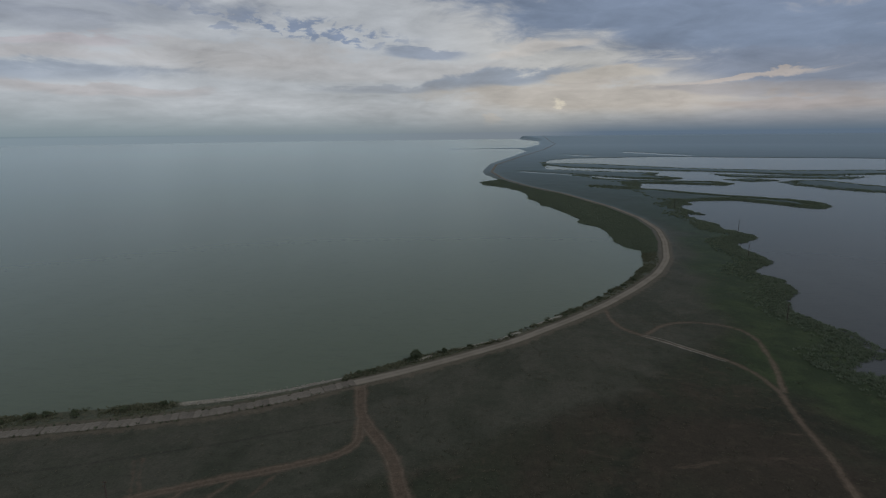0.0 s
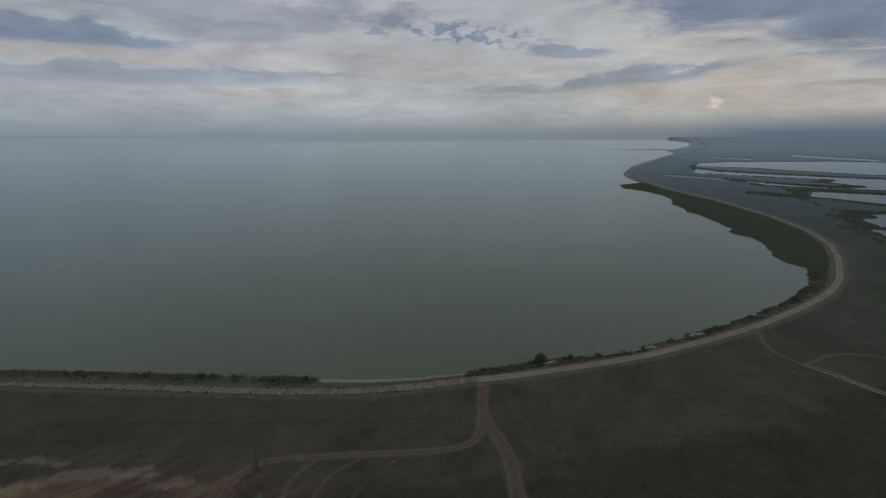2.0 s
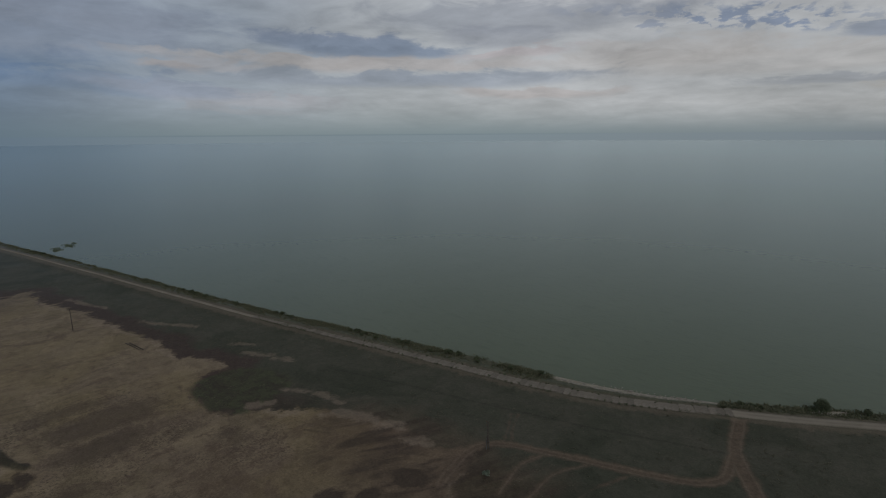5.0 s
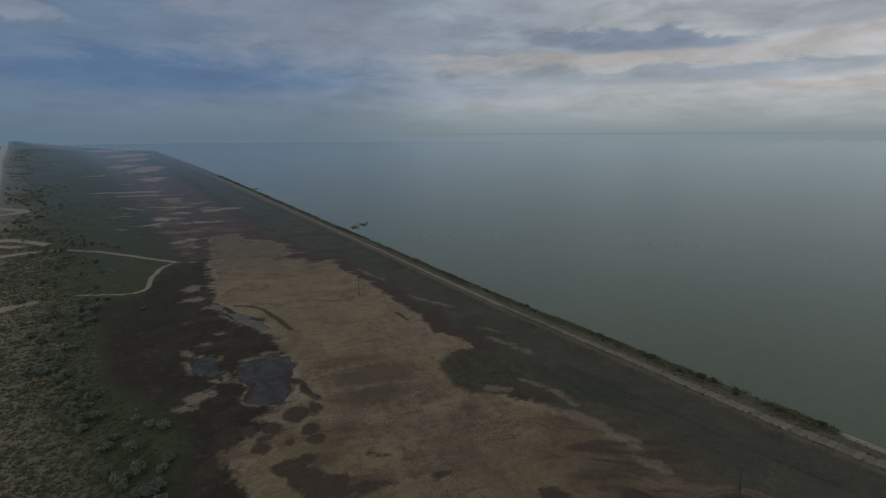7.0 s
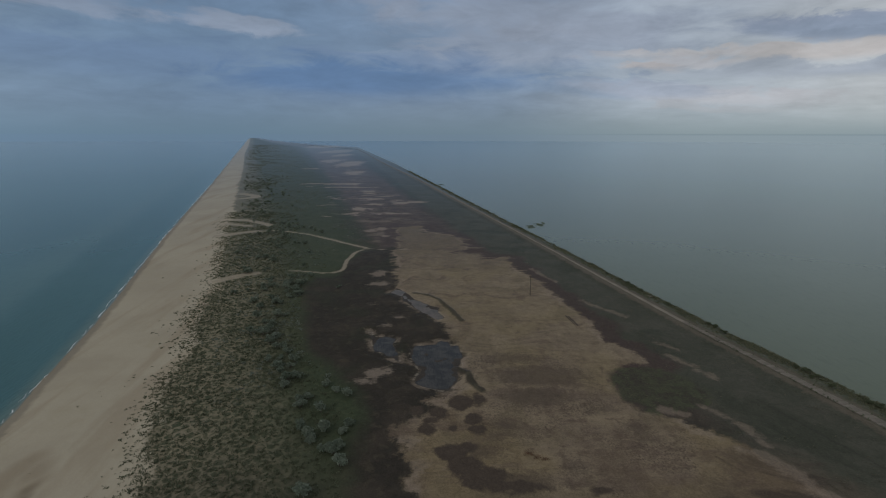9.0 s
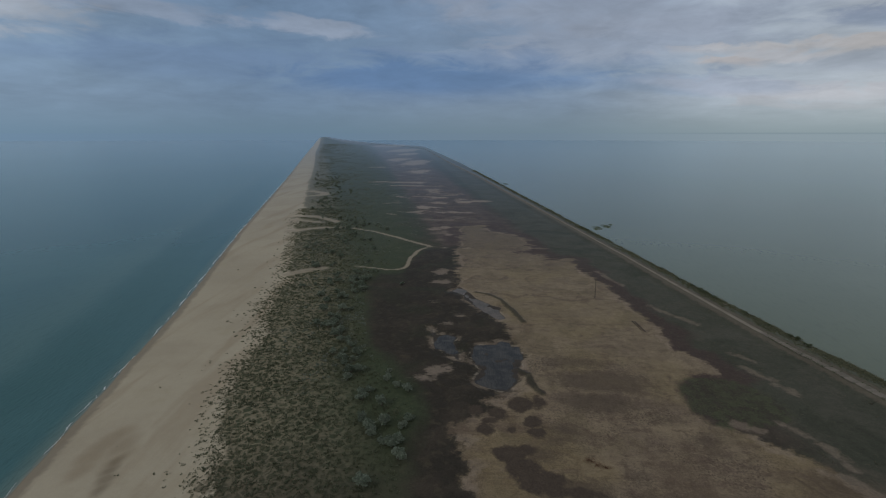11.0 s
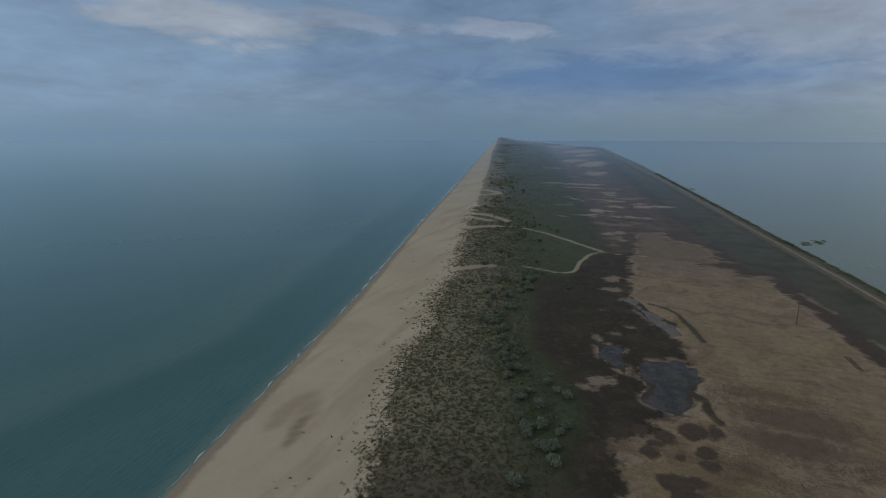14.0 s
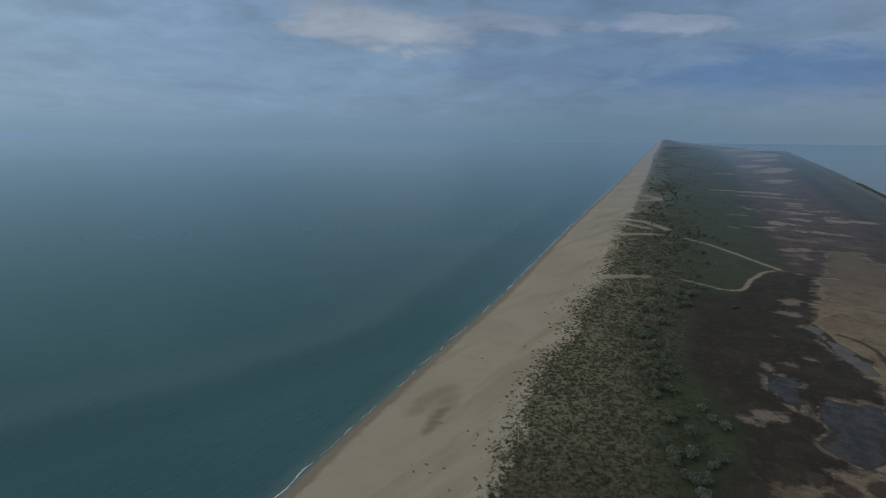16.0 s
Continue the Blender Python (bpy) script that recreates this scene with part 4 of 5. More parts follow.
def water_material(name, deep, shallow, ripple, rough=0.25, offshore=False, power=7.0, patch=0.02):
    """Coloured water body with a sky reflection that grows to the horizon."""
    mat, M = material(name)
    pos = M.n("ShaderNodeNewGeometry").outputs["Position"]
    flat = M.vec("MULTIPLY", pos, (1, 1, 0))
    drift = M.noise(M.mapped(flat, (0.006, 0.0018, 1.0), -70.0), 1.0, 5.0, 0.55, 0.6)
    cloudy = M.noise(flat, patch, 5.0, 0.6, 0.4)
    col = M.mix(M.step(M.math("ADD", M.math("MULTIPLY", drift, 0.7 if patch < 0.1 else 0.0), M.math("MULTIPLY", cloudy, 0.3 if patch < 0.1 else 1.0)), 0.36, 0.64), deep, shallow)
    if offshore:
        # a pale bar: sharp towards the beach, fading seawards; a darker trough inside it
        off = M.math("ADD", M.math("MULTIPLY", M.attr("bar"), -1.0), M.math("MULTIPLY", M.math("SUBTRACT", cloudy, 0.5), 9.0))
        bar = M.math("MULTIPLY", M.step(off, -7.0, 5.0), M.math("SUBTRACT", 1.0, M.step(off, 3.0, 30.0)))
        col = M.mix(M.math("MULTIPLY", bar, 0.42), col, (0.094, 0.165, 0.160))
        trough = M.math("MULTIPLY", M.step(off, -26.0, -12.0), M.math("SUBTRACT", 1.0, M.step(off, -7.0, 3.0)))
        col = M.mix(M.math("MULTIPLY", trough, 0.38), col, (0.034, 0.098, 0.100))
        near = M.math("SUBTRACT", 1.0, M.step(M.attr("off"), 0.0, 5.0))
        col = M.mix(M.math("MULTIPLY", near, 0.5), col, (0.17, 0.215, 0.185))
        wash = M.math("SUBTRACT", 1.0, M.step(M.attr("off"), -0.5, 0.9))
        col = M.mix(M.math("MULTIPLY", wash, 0.7), col, (0.27, 0.25, 0.21))
    cats = M.noise(M.mapped(flat, (0.35, 1.1, 1.0), 20.0), 1.0, 4.0, 0.6)
    swell = M.noise(M.mapped(flat, (0.05, 0.14, 1.0), 25.0), 1.0, 4.0, 0.6)
    # ripple shading put into the colour as darker dashes
    dash = M.noise(M.mapped(flat, (0.16, 0.5, 1.0), 15.0), 1.0, 5.0, 0.65, 0.5)
    col = M.mix(M.math("MULTIPLY", M.step(dash, 0.50, 0.68), 0.22), col, tuple(0.72 * v for v in deep))
    relief = M.math("ADD", M.math("MULTIPLY", cats, 0.6), swell)
    body = M.n("ShaderNodeBsdfDiffuse")
    M.put(body.inputs["Color"], col)
    gloss = M.n("ShaderNodeBsdfGlossy")
    if ripple:
        M.put(gloss.inputs["Normal"], M.bump(relief, ripple, 0.5))
    waves = M.noise(M.mapped(flat, (0.28, 1.15, 1.0), 24.0), 1.0, 4.0, 0.6, 0.3)
    M.put(body.inputs["Normal"], M.bump(waves, 0.7, 1.0))
    lw = M.n("ShaderNodeLayerWeight")
    lw.inputs["Blend"].default_value = 0.5
    mixer = M.n("ShaderNodeMixShader")
    graze = M.math("POWER", lw.outputs["Facing"], 45.0)
    M.put(gloss.inputs["Roughness"], M.math("MULTIPLY_ADD", graze, 0.07 - rough if rough > 0.2 else 0.0, rough))
    M.put(gloss.inputs["Color"], M.mix(graze, (0.80, 0.91, 0.95), (0.98, 1.0, 1.0) if offshore else (0.82, 0.92, 0.96)))
    M.put(mixer.inputs[0], M.math("ADD", M.math("MULTIPLY", graze, 0.12 if offshore else 0.02), M.math("MULTIPLY_ADD", M.math("POWER", lw.outputs["Facing"], power), 0.86, 0.012)))
    M.t.links.new(body.outputs[0], mixer.inputs[1])
    M.t.links.new(gloss.outputs[0], mixer.inputs[2])
    M.out(mixer.outputs[0])
    return mat


MAT_GROUND = ground_material()
MAT_SEA = water_material("sea_water", (0.054, 0.126, 0.140), (0.066, 0.146, 0.154), 0.07, 0.25, True, 6.4)
MAT_LAGOON = water_material("lagoon_water", (0.110, 0.127, 0.087), (0.124, 0.142, 0.099), 0.0, 0.25, False, 5.6)
MAT_BACK = water_material("inner_lagoon_water", (0.070, 0.074, 0.078), (0.085, 0.086, 0.090), 0.02)
MAT_SHALLOW = water_material("shallow_pool_water", (0.095, 0.080, 0.070), (0.140, 0.115, 0.098), 0.0, 0.35, False, 7.0, 0.30)
MAT_POOL = water_material("pool_water", (0.042, 0.042, 0.045), (0.072, 0.068, 0.066), 0.01, 0.10, False, 7.0, 0.30)

# ---- ground: one sheet to the horizon ----
def ground_sheet():
    az = np.radians(np.concatenate([np.arange(-46, 178, 0.2), np.arange(178, 314, 2.0)]))
    r = [0.01, 30.0, 50.0, 64.0, 70.0]
    while r[-1] < 4980:
        r.append(r[-1] + max(0.5, r[-1] ** 2 / 56000 * (2.2 if r[-1] < 500 else 1.0)))
    r[-1] = 4985.0
    r = np.array(r)
    A, R = np.meshgrid(az, r)
    p = np.stack([-np.sin(A) * R - 1.0, np.cos(A) * R - 1.0], -1).reshape(-1, 2)
    g = survey(p)
    z = height(p, g)
    n, m = len(r), len(az)
    i = np.arange(n * m).reshape(n, m)
    j = np.roll(i, -1, axis=1)
    quads = np.stack([i[:-1], j[:-1], j[1:], i[1:]], -1).reshape(-1, 4)
    # the way round must face up
    me = sheet_mesh("ground", np.column_stack([p, z]), quads[:, ::-1], MAT_GROUND)
    for key, value in g.items():
        me.attributes.new(key, "FLOAT", "POINT").data.foreach_set("value", value.astype(np.float32))
    return tagged(new("ground", me), "low sand spit with scrub, salt pan, steppe grass and beach", "ground", kind="structure")


ground = ground_sheet()


def plane_poly(name, outline, z, mat):
    bm = bmesh.new()
    face = bm.faces.new([bm.verts.new((x, y, z)) for x, y in outline])
    bmesh.ops.triangulate(bm, faces=[face])
    bmesh.ops.recalc_face_normals(bm, faces=bm.faces)
    for f in bm.faces:
        if f.normal.z < 0:
            f.normal_flip()
    me = bpy.data.meshes.new(name)
    bm.to_mesh(me)
    bm.free()
    me.materials.append(mat)
    return new(name, me)


def arc(az0, az1, r, steps):
    return [(-math.sin(radians(az0 + (az1 - az0) * k / steps)) * r, math.cos(radians(az0 + (az1 - az0) * k / steps)) * r) for k in range(steps + 1)]


# the three waters meet under the land
SPINE = [(-4750, -1455), (-3400, -880), (-2200, -420), (-1000, -160), (-500, -60), (-250, -10), (-80, 20), (-10, 60), (40, 120), (105, 200), (145, 290), (150, 380), (140, 480), (130, 600), (110, 760), (120, 1000), (230, 1400), (400, 1900), (600, 2700), (900, 4800)]
lagoon = tagged(plane_poly("water_lagoon", SPINE + arc(-10.5, 107, 4970, 40), 0.0, MAT_LAGOON), "wide still grey-green lagoon beside the spit", "water", kind="structure")
inner = tagged(plane_poly("water_inner_lagoon", [(60, 90), (105, 200), (145, 290), (150, 380), (140, 480), (130, 600), (110, 760), (120, 1000), (190, 1250), (280, 1700), (400, 2300), (900, 2400), (1500, 2200), (2300, 1700), (2400, 1100), (1500, 560), (700, 280), (300, 90), (120, 50)], 0.0, MAT_BACK), "shallow grey lagoon with reed islands", "water", kind="structure")


def sea_sheet():
    line = np.array(SEA_LINE, float)
    seg = np.concatenate([[0], np.cumsum(np.hypot(*np.diff(line, axis=0).T))])
    along = np.unique(np.concatenate([np.arange(0, seg[-1], 120.0), np.arange(seg[5] - 250, seg[10] + 100, 4.0)]))
    base = np.stack([np.interp(along, seg, line[:, 0]), np.interp(along, seg, line[:, 1])], 1)
    offs = np.array([-8, -3, -1, 0, 1, 2, 4, 7, 11, 16, 20, 24, 28, 32, 36, 40, 46, 53, 60, 70, 80, 110, 160, 300, 700, 1600, 3200, 6200.0])
    p = base[None] + offs[:, None, None] * np.array([0.287, -0.958])
    p = p.reshape(-1, 2)
    n, m = len(offs), len(along)
    i = np.arange(n * m).reshape(n, m)
    quads = np.stack([i[:-1, :-1], i[1:, :-1], i[1:, 1:], i[:-1, 1:]], -1).reshape(-1, 4)
    me = sheet_mesh("water_sea", np.column_stack([p, np.zeros(len(p))]), quads, MAT_SEA)
    me.attributes.new("off", "FLOAT", "POINT").data.foreach_set("value", np.repeat(offs, m).astype(np.float32))
    me.attributes.new("bar", "FLOAT", "POINT").data.foreach_set("value", dist_line(p + 6.0 * fbm2(p, 45, 5)[:, None], SANDBAR, True).astype(np.float32))
    return tagged(new("water_sea", me), "calm blue-green open sea along the sandy beach", "water", kind="structure")


sea = sea_sheet()
for number, outline in enumerate(POOLS):
    xs, ys = [q[0] for q in outline], [q[1] for q in outline]
    wide = [(min(xs) - 2, min(ys) - 2), (max(xs) + 2, min(ys) - 2), (max(xs) + 2, max(ys) + 2), (min(xs) - 2, max(ys) + 2)]
    tagged(plane_poly("water_pool_%d" % (number + 1), wide, 0.36, MAT_SHALLOW if number == 2 else MAT_POOL), "pale shallow pool on the salt pan" if number == 2 else "dark still pool on the salt pan", "pool", kind="structure")

# ---- materials: things ----
def plain_material(name, first, second, scale, rough=0.85, bump=0.3, vary=0.25, spec=0.2):
    """Two-tone grained surface; each object and each loose piece varies a little."""
    mat, M = material(name)
    pos = M.n("ShaderNodeTexCoord").outputs["Object"]
    grain = M.noise(pos, scale, 5.0, 0.62)
    stain = M.noise(pos, scale * 0.17, 3.0, 0.6)
    col = M.mix(M.step(grain, 0.35, 0.68), first, second)
    geo = M.n("ShaderNodeNewGeometry")
    info = M.n("ShaderNodeObjectInfo")
    shift = M.math("ADD", geo.outputs["Random Per Island"], M.math("ADD", info.outputs["Random"], stain))
    light = M.math("MULTIPLY_ADD", M.math("SUBTRACT", shift, 1.5), vary, 1.0)
    node = M.n("ShaderNodeVectorMath", operation="SCALE")
    M.put(node.inputs[0], col)
    M.put(node.inputs["Scale"], light)
    M.out(M.shader(node.outputs[0], rough, M.bump(grain, bump, 0.05), spec))
    return mat


def leaf_material(name, first, second, vary=0.45):
    mat, M = material(name)
    geo = M.n("ShaderNodeNewGeometry")
    info = M.n("ShaderNodeObjectInfo")
    patch = M.noise(geo.outputs["Position"], 0.12, 3.0, 0.6)
    mixv = M.math("ADD", M.math("MULTIPLY", geo.outputs["Random Per Island"], 0.6), M.math("ADD", M.math("MULTIPLY", patch, 0.6), M.math("MULTIPLY", info.outputs["Random"], 0.3)))
    col = M.mix(M.step(mixv, 0.3, 1.1), first, second)
    skin = M.n("ShaderNodeBsdfDiffuse")
    M.put(skin.inputs["Color"], col)
    thin = M.n("ShaderNodeBsdfTranslucent")
    M.put(thin.inputs["Color"], col)
    mixer = M.n("ShaderNodeMixShader")
    mixer.inputs[0].default_value = 0.45
    M.t.links.new(skin.outputs[0], mixer.inputs[1])
    M.t.links.new(thin.outputs[0], mixer.inputs[2])
    M.out(mixer.outputs[0])
    return mat


MAT_SLAB = plain_material("weathered_concrete", (0.165, 0.146, 0.122), (0.122, 0.108, 0.090), 1.6, 0.9, 0.4, 0.34)
MAT_ROCK = plain_material("pale_rubble", (0.36, 0.335, 0.29), (0.22, 0.20, 0.175), 3.0, 0.9, 0.4, 0.35)
MAT_WOOD = plain_material("tarred_wood", (0.060, 0.050, 0.043), (0.105, 0.088, 0.074), 5.0, 0.85, 0.3, 0.2)
MAT_CONCRETE = plain_material("grey_concrete", (0.115, 0.108, 0.10), (0.085, 0.08, 0.074), 4.0, 0.9, 0.3, 0.2)
MAT_GLASSY = plain_material("brown_porcelain", (0.10, 0.06, 0.04), (0.14, 0.09, 0.06), 9.0, 0.25, 0.05, 0.1, 0.5)
MAT_BARK = plain_material("shrub_bark", (0.085, 0.070, 0.058), (0.13, 0.11, 0.092), 7.0, 0.9, 0.5, 0.2)
MAT_OLEASTER = leaf_material("silvery_leaves", (0.130, 0.160, 0.118), (0.262, 0.295, 0.232))
MAT_BUSH = leaf_material("dark_leaves", (0.085, 0.102, 0.062), (0.150, 0.168, 0.106))
MAT_REED = leaf_material("green_reed", (0.122, 0.152, 0.104), (0.182, 0.208, 0.148))
MAT_BANK = leaf_material("bank_grass", (0.112, 0.122, 0.078), (0.195, 0.190, 0.130))
MAT_TUFT = leaf_material("dune_tuft", (0.076, 0.088, 0.056), (0.158, 0.168, 0.112))
MAT_GRASS = leaf_material("dry_grass", (0.105, 0.100, 0.072), (0.160, 0.146, 0.108))
MAT_FOAM = plain_material("sea_foam", (0.62, 0.64, 0.64), (0.45, 0.48, 0.49), 3.0, 0.7, 0.2, 0.3)
MAT_TIMBER = plain_material("bleached_driftwood", (0.30, 0.27, 0.235), (0.20, 0.175, 0.15), 4.0, 0.9, 0.3, 0.25)


def gravel_material():
    mat, M = material("gravel_road")
    pos = M.n("ShaderNodeNewGeometry").outputs["Position"]
    grain = M.noise(pos, 5.0, 5.0, 0.7)
    worn = M.noise(pos, 0.14, 5.0, 0.6, 0.4)
    col = M.mix(M.step(worn, 0.36, 0.64), (0.165, 0.146, 0.118), (0.218, 0.193, 0.158))
    col = M.mix(M.math("MULTIPLY", M.step(grain, 0.45, 0.75), 0.5), col, (0.165, 0.135, 0.11))
    side = M.math("ABSOLUTE", M.attr("side"))
    rut = M.math("SUBTRACT", 1.0, M.step(M.math("ABSOLUTE", M.math("SUBTRACT", side, 0.75)), 0.2, 0.5))
    col = M.mix(M.math("MULTIPLY", rut, 0.35), col, (0.27, 0.235, 0.188))
    verge = M.step(M.math("ADD", side, M.math("MULTIPLY", M.math("SUBTRACT", grain, 0.5), 1.6)), 1.3, 1.9)
    col = M.mix(verge, col, (0.085, 0.078, 0.058))
    M.out(M.shader(col, 0.95, M.bump(grain, 0.5, 0.06), 0.15))
    return mat


MAT_GRAVEL = gravel_material()

# ---- small building helpers ----
def empty(name, m, label, category, group=""):
    ob = new(name)
    ob.empty_display_size = 0.2
    ob.matrix_basis = m
    return tagged(ob, label, category, group)


def part(name, bm, mat, parent, label=""):
    me = bpy.data.meshes.new(name)
    bm.to_mesh(me)
    bm.free()
    me.materials.append(mat)
    ob = new(name, me)
    ob.parent = parent
    return tagged(ob, label)


def rod(bm, points, radii, sides=8):
    """A tapered round bar through the points."""
    rings = []
    for k, (p, r) in enumerate(zip(points, radii)):
        p = Vector(p)
        a, b = Vector(points[max(k - 1, 0)]), Vector(points[min(k + 1, len(points) - 1)])
        d = (b - a).normalized()
        u = d.orthogonal().normalized()
        v = d.cross(u)
        rings.append([bm.verts.new(p + r * (math.cos(2 * math.pi * s / sides) * u + math.sin(2 * math.pi * s / sides) * v)) for s in range(sides)])
    for lo, hi in zip(rings[:-1], rings[1:]):
        for s in range(sides):
            bm.faces.new((lo[s], lo[(s + 1) % sides], hi[(s + 1) % sides], hi[s]))
    bm.faces.new(rings[0][::-1])
    bm.faces.new(rings[-1])


def box(bm, m, size, bevel=0.0):
    made = bmesh.ops.create_cube(bm, size=1.0, matrix=m @ Matrix.Diagonal((*size, 1)))["verts"]
    if bevel:
        edges = list({e for v in made for e in v.link_edges})
        bmesh.ops.bevel(bm, geom=edges, offset=bevel, segments=2, affect="EDGES")


def ground_z(points):
    p = np.asarray(points, float).reshape(-1, 2)
    return height(p, survey(p, *FORM))


def stuff(name, verts, faces, mat, label, category, smooth=False):
    return tagged(new(name, sheet_mesh(name, verts, faces, mat, smooth)), label, category, kind="stuff")


RNG = np.random.default_rng(11)


def blades(spots, z, tall, wide, count, lean=0.5):
    """Clumps of flat tapering blades: four corners each. tall and wide are per clump."""
    n = len(spots)
    az = RNG.uniform(0, 2 * np.pi, (n, count))
    rad = np.sqrt(RNG.uniform(0, 1, (n, count))) * wide[:, None] * 0.5
    foot = np.stack([spots[:, None, 0] + np.cos(az) * rad, spots[:, None, 1] + np.sin(az) * rad, np.repeat(z[:, None], count, 1) - 0.05], -1)
    h = tall[:, None] * RNG.uniform(0.55, 1.1, (n, count))
    out = np.stack([np.cos(az), np.sin(az), np.zeros_like(az)], -1)
    tip = foot + out * (h * lean * RNG.uniform(0.2, 1.2, (n, count)))[..., None] + np.stack([0 * h, 0 * h, h], -1)
    turn = az + RNG.uniform(0.6, 2.5, (n, count))
    half = np.stack([np.cos(turn), np.sin(turn), np.zeros_like(turn)], -1) * (wide[:, None] * RNG.uniform(0.12, 0.26, (n, count)))[..., None]
    v = np.stack([foot - half * 0.7, foot + half * 0.7, tip + half * 0.55, tip - half * 0.55], 2).reshape(-1, 3)
    return v, np.arange(len(v)).reshape(-1, 4)


def scatter(x0, x1, y0, y1, n):
    return np.stack([RNG.uniform(x0, x1, n), RNG.uniform(y0, y1, n)], 1)


# ---- the road along the lagoon ----
def resample(line, step):
    line = np.array(line, float)
    seg = np.concatenate([[0], np.cumsum(np.hypot(*np.diff(line, axis=0).T))])
    s = np.arange(0, seg[-1], step)
    p = np.stack([np.interp(s, seg, line[:, 0]), np.interp(s, seg, line[:, 1])], 1)
    for _ in range(int(14 / step) + 1):
        p[1:-1] = 0.25 * p[:-2] + 0.5 * p[1:-1] + 0.25 * p[2:]
    return p


def ways(p):
    d = np.gradient(p, axis=0)
    d /= np.hypot(d[:, 0], d[:, 1])[:, None]
    return d, np.stack([-d[:, 1], d[:, 0]], 1)


def road_strip():
    p = resample(ROAD, 3.0)
    d, side = ways(p)
    p = p - side * 0.45
    cross = np.array([-2.7, -1.8, -0.9, 0.0, 0.9, 1.8, 2.7])
    lift = np.array([-0.45, 0.02, 0.07, 0.09, 0.07, 0.02, -0.45])
    z = ground_z(p)
    for _ in range(3):
        z[1:-1] = 0.25 * z[:-2] + 0.5 * z[1:-1] + 0.25 * z[2:]
    slim = np.interp(p[:, 0], [-320, -150, -64], [0.42, 0.55, 0.92])
    v = np.concatenate([p[:, None] + side[:, None] * cross[None, :, None] * slim[:, None, None], (z[:, None] + 0.08 + lift[None])[..., None]], -1)
    n, m = len(p), len(cross)
    i = np.arange(n * m).reshape(n, m)
    quads = np.stack([i[:-1, :-1], i[1:, :-1], i[1:, 1:], i[:-1, 1:]], -1).reshape(-1, 4)
    me = sheet_mesh("road", v.reshape(-1, 3), quads[:, ::-1], MAT_GRAVEL)
    me.attributes.new("side", "FLOAT", "POINT").data.foreach_set("value", np.tile(cross, n).astype(np.float32))
    return tagged(new("road", me), "pale gravel road on a low bank beside the lagoon", "road", kind="structure"), p, z



def wheel_rut(shift):
    """A pale narrow wheel rut pressed into the dirt track."""
    p = resample(RUT, 0.5)
    d, side = ways(p)
    p = p + side * shift
    wide = (0.12 + 0.10 * np.clip(fbm2(p, 4, 19) + 0.5, 0, 1)) * np.sin(np.linspace(0.15, math.pi - 0.02, len(p))) ** 0.5
    z = ground_z(p) + 0.03
    v = np.stack([np.column_stack([p + side * w[:, None], z + h]) for w, h in ((-wide, -0.03), (0 * wide, 0.02), (wide, -0.03))], 1).reshape(-1, 3)
    i = np.arange(len(v)).reshape(-1, 3)
    quads = np.concatenate([np.stack([i[:-1, k], i[1:, k], i[1:, k + 1], i[:-1, k + 1]], -1) for k in (0, 1)])[:, ::-1]
    tagged(new("wheel_rut", sheet_mesh("wheel_rut", v, quads, MAT_ROCK)), "pale sandy wheel rut along the dirt track", "track", kind="structure")


wheel_rut(-0.75)
wheel_rut(0.75)
road, ROAD_P, ROAD_Z = road_strip()

# ---- shrubs ----
def crown_mesh(bm, lobes, leaves, size, rng):
    for _ in range(leaves):
        c, r = lobes[rng.integers(len(lobes))]
        d = rng.normal(size=3)
        d /= np.linalg.norm(d)
        if d[2] < -0.35:
            d[2] = -d[2] * 0.4
        at = Vector(c) + Vector(d * np.array(r) * rng.uniform(0.62, 1.08))
        n = (Vector(d) + Vector(rng.normal(size=3)) * 0.7).normalized()
        u = n.orthogonal().normalized()
        u.rotate(Matrix.Rotation(rng.uniform(0, 6.28), 3, n))
        v = n.cross(u)
        a, b = size * rng.uniform(0.5, 1.2), size * rng.uniform(0.35, 0.8)
        q = [bm.verts.new(at + u * a), bm.verts.new(at + v * b + n * size * 0.25), bm.verts.new(at - u * a), bm.verts.new(at - v * b + n * size * 0.1)]
        bm.faces.new(q)


def shrub(name, tall, wide, leaves, leaf, mat, label, category, group, seed, stems=5):
    rng = np.random.default_rng(seed)
    ob = empty(name, Matrix(), label, category, group)
    lobes = []
    bm = bmesh.new()
    for k in range(stems):
        a = 2 * math.pi * k / stems + rng.uniform(-0.5, 0.5)
        reach = wide * rng.uniform(0.12, 0.34)
        top = tall * rng.uniform(0.45, 0.8)
        tip = (math.cos(a) * reach, math.sin(a) * reach, top)
        rod(bm, [(0.1 * math.cos(a), 0.1 * math.sin(a), -0.15), (tip[0] * 0.4, tip[1] * 0.4, top * 0.45), tip], [0.05 * tall / 2, 0.035 * tall / 2, 0.012], 5)
        for j in range(3):
            c = (tip[0] * rng.uniform(0.7, 1.25) + rng.normal() * 0.08 * wide, tip[1] * rng.uniform(0.7, 1.25) + rng.normal() * 0.08 * wide, top * rng.uniform(0.55, 1.05))
            lobes.append((c, (wide * rng.uniform(0.13, 0.24), wide * rng.uniform(0.13, 0.24), tall * rng.uniform(0.14, 0.26))))
    part("trunk", bm, MAT_BARK, ob)
    bm = bmesh.new()
    crown_mesh(bm, lobes, leaves, leaf, rng)
    part("crown", bm, mat, ob)
    return ob


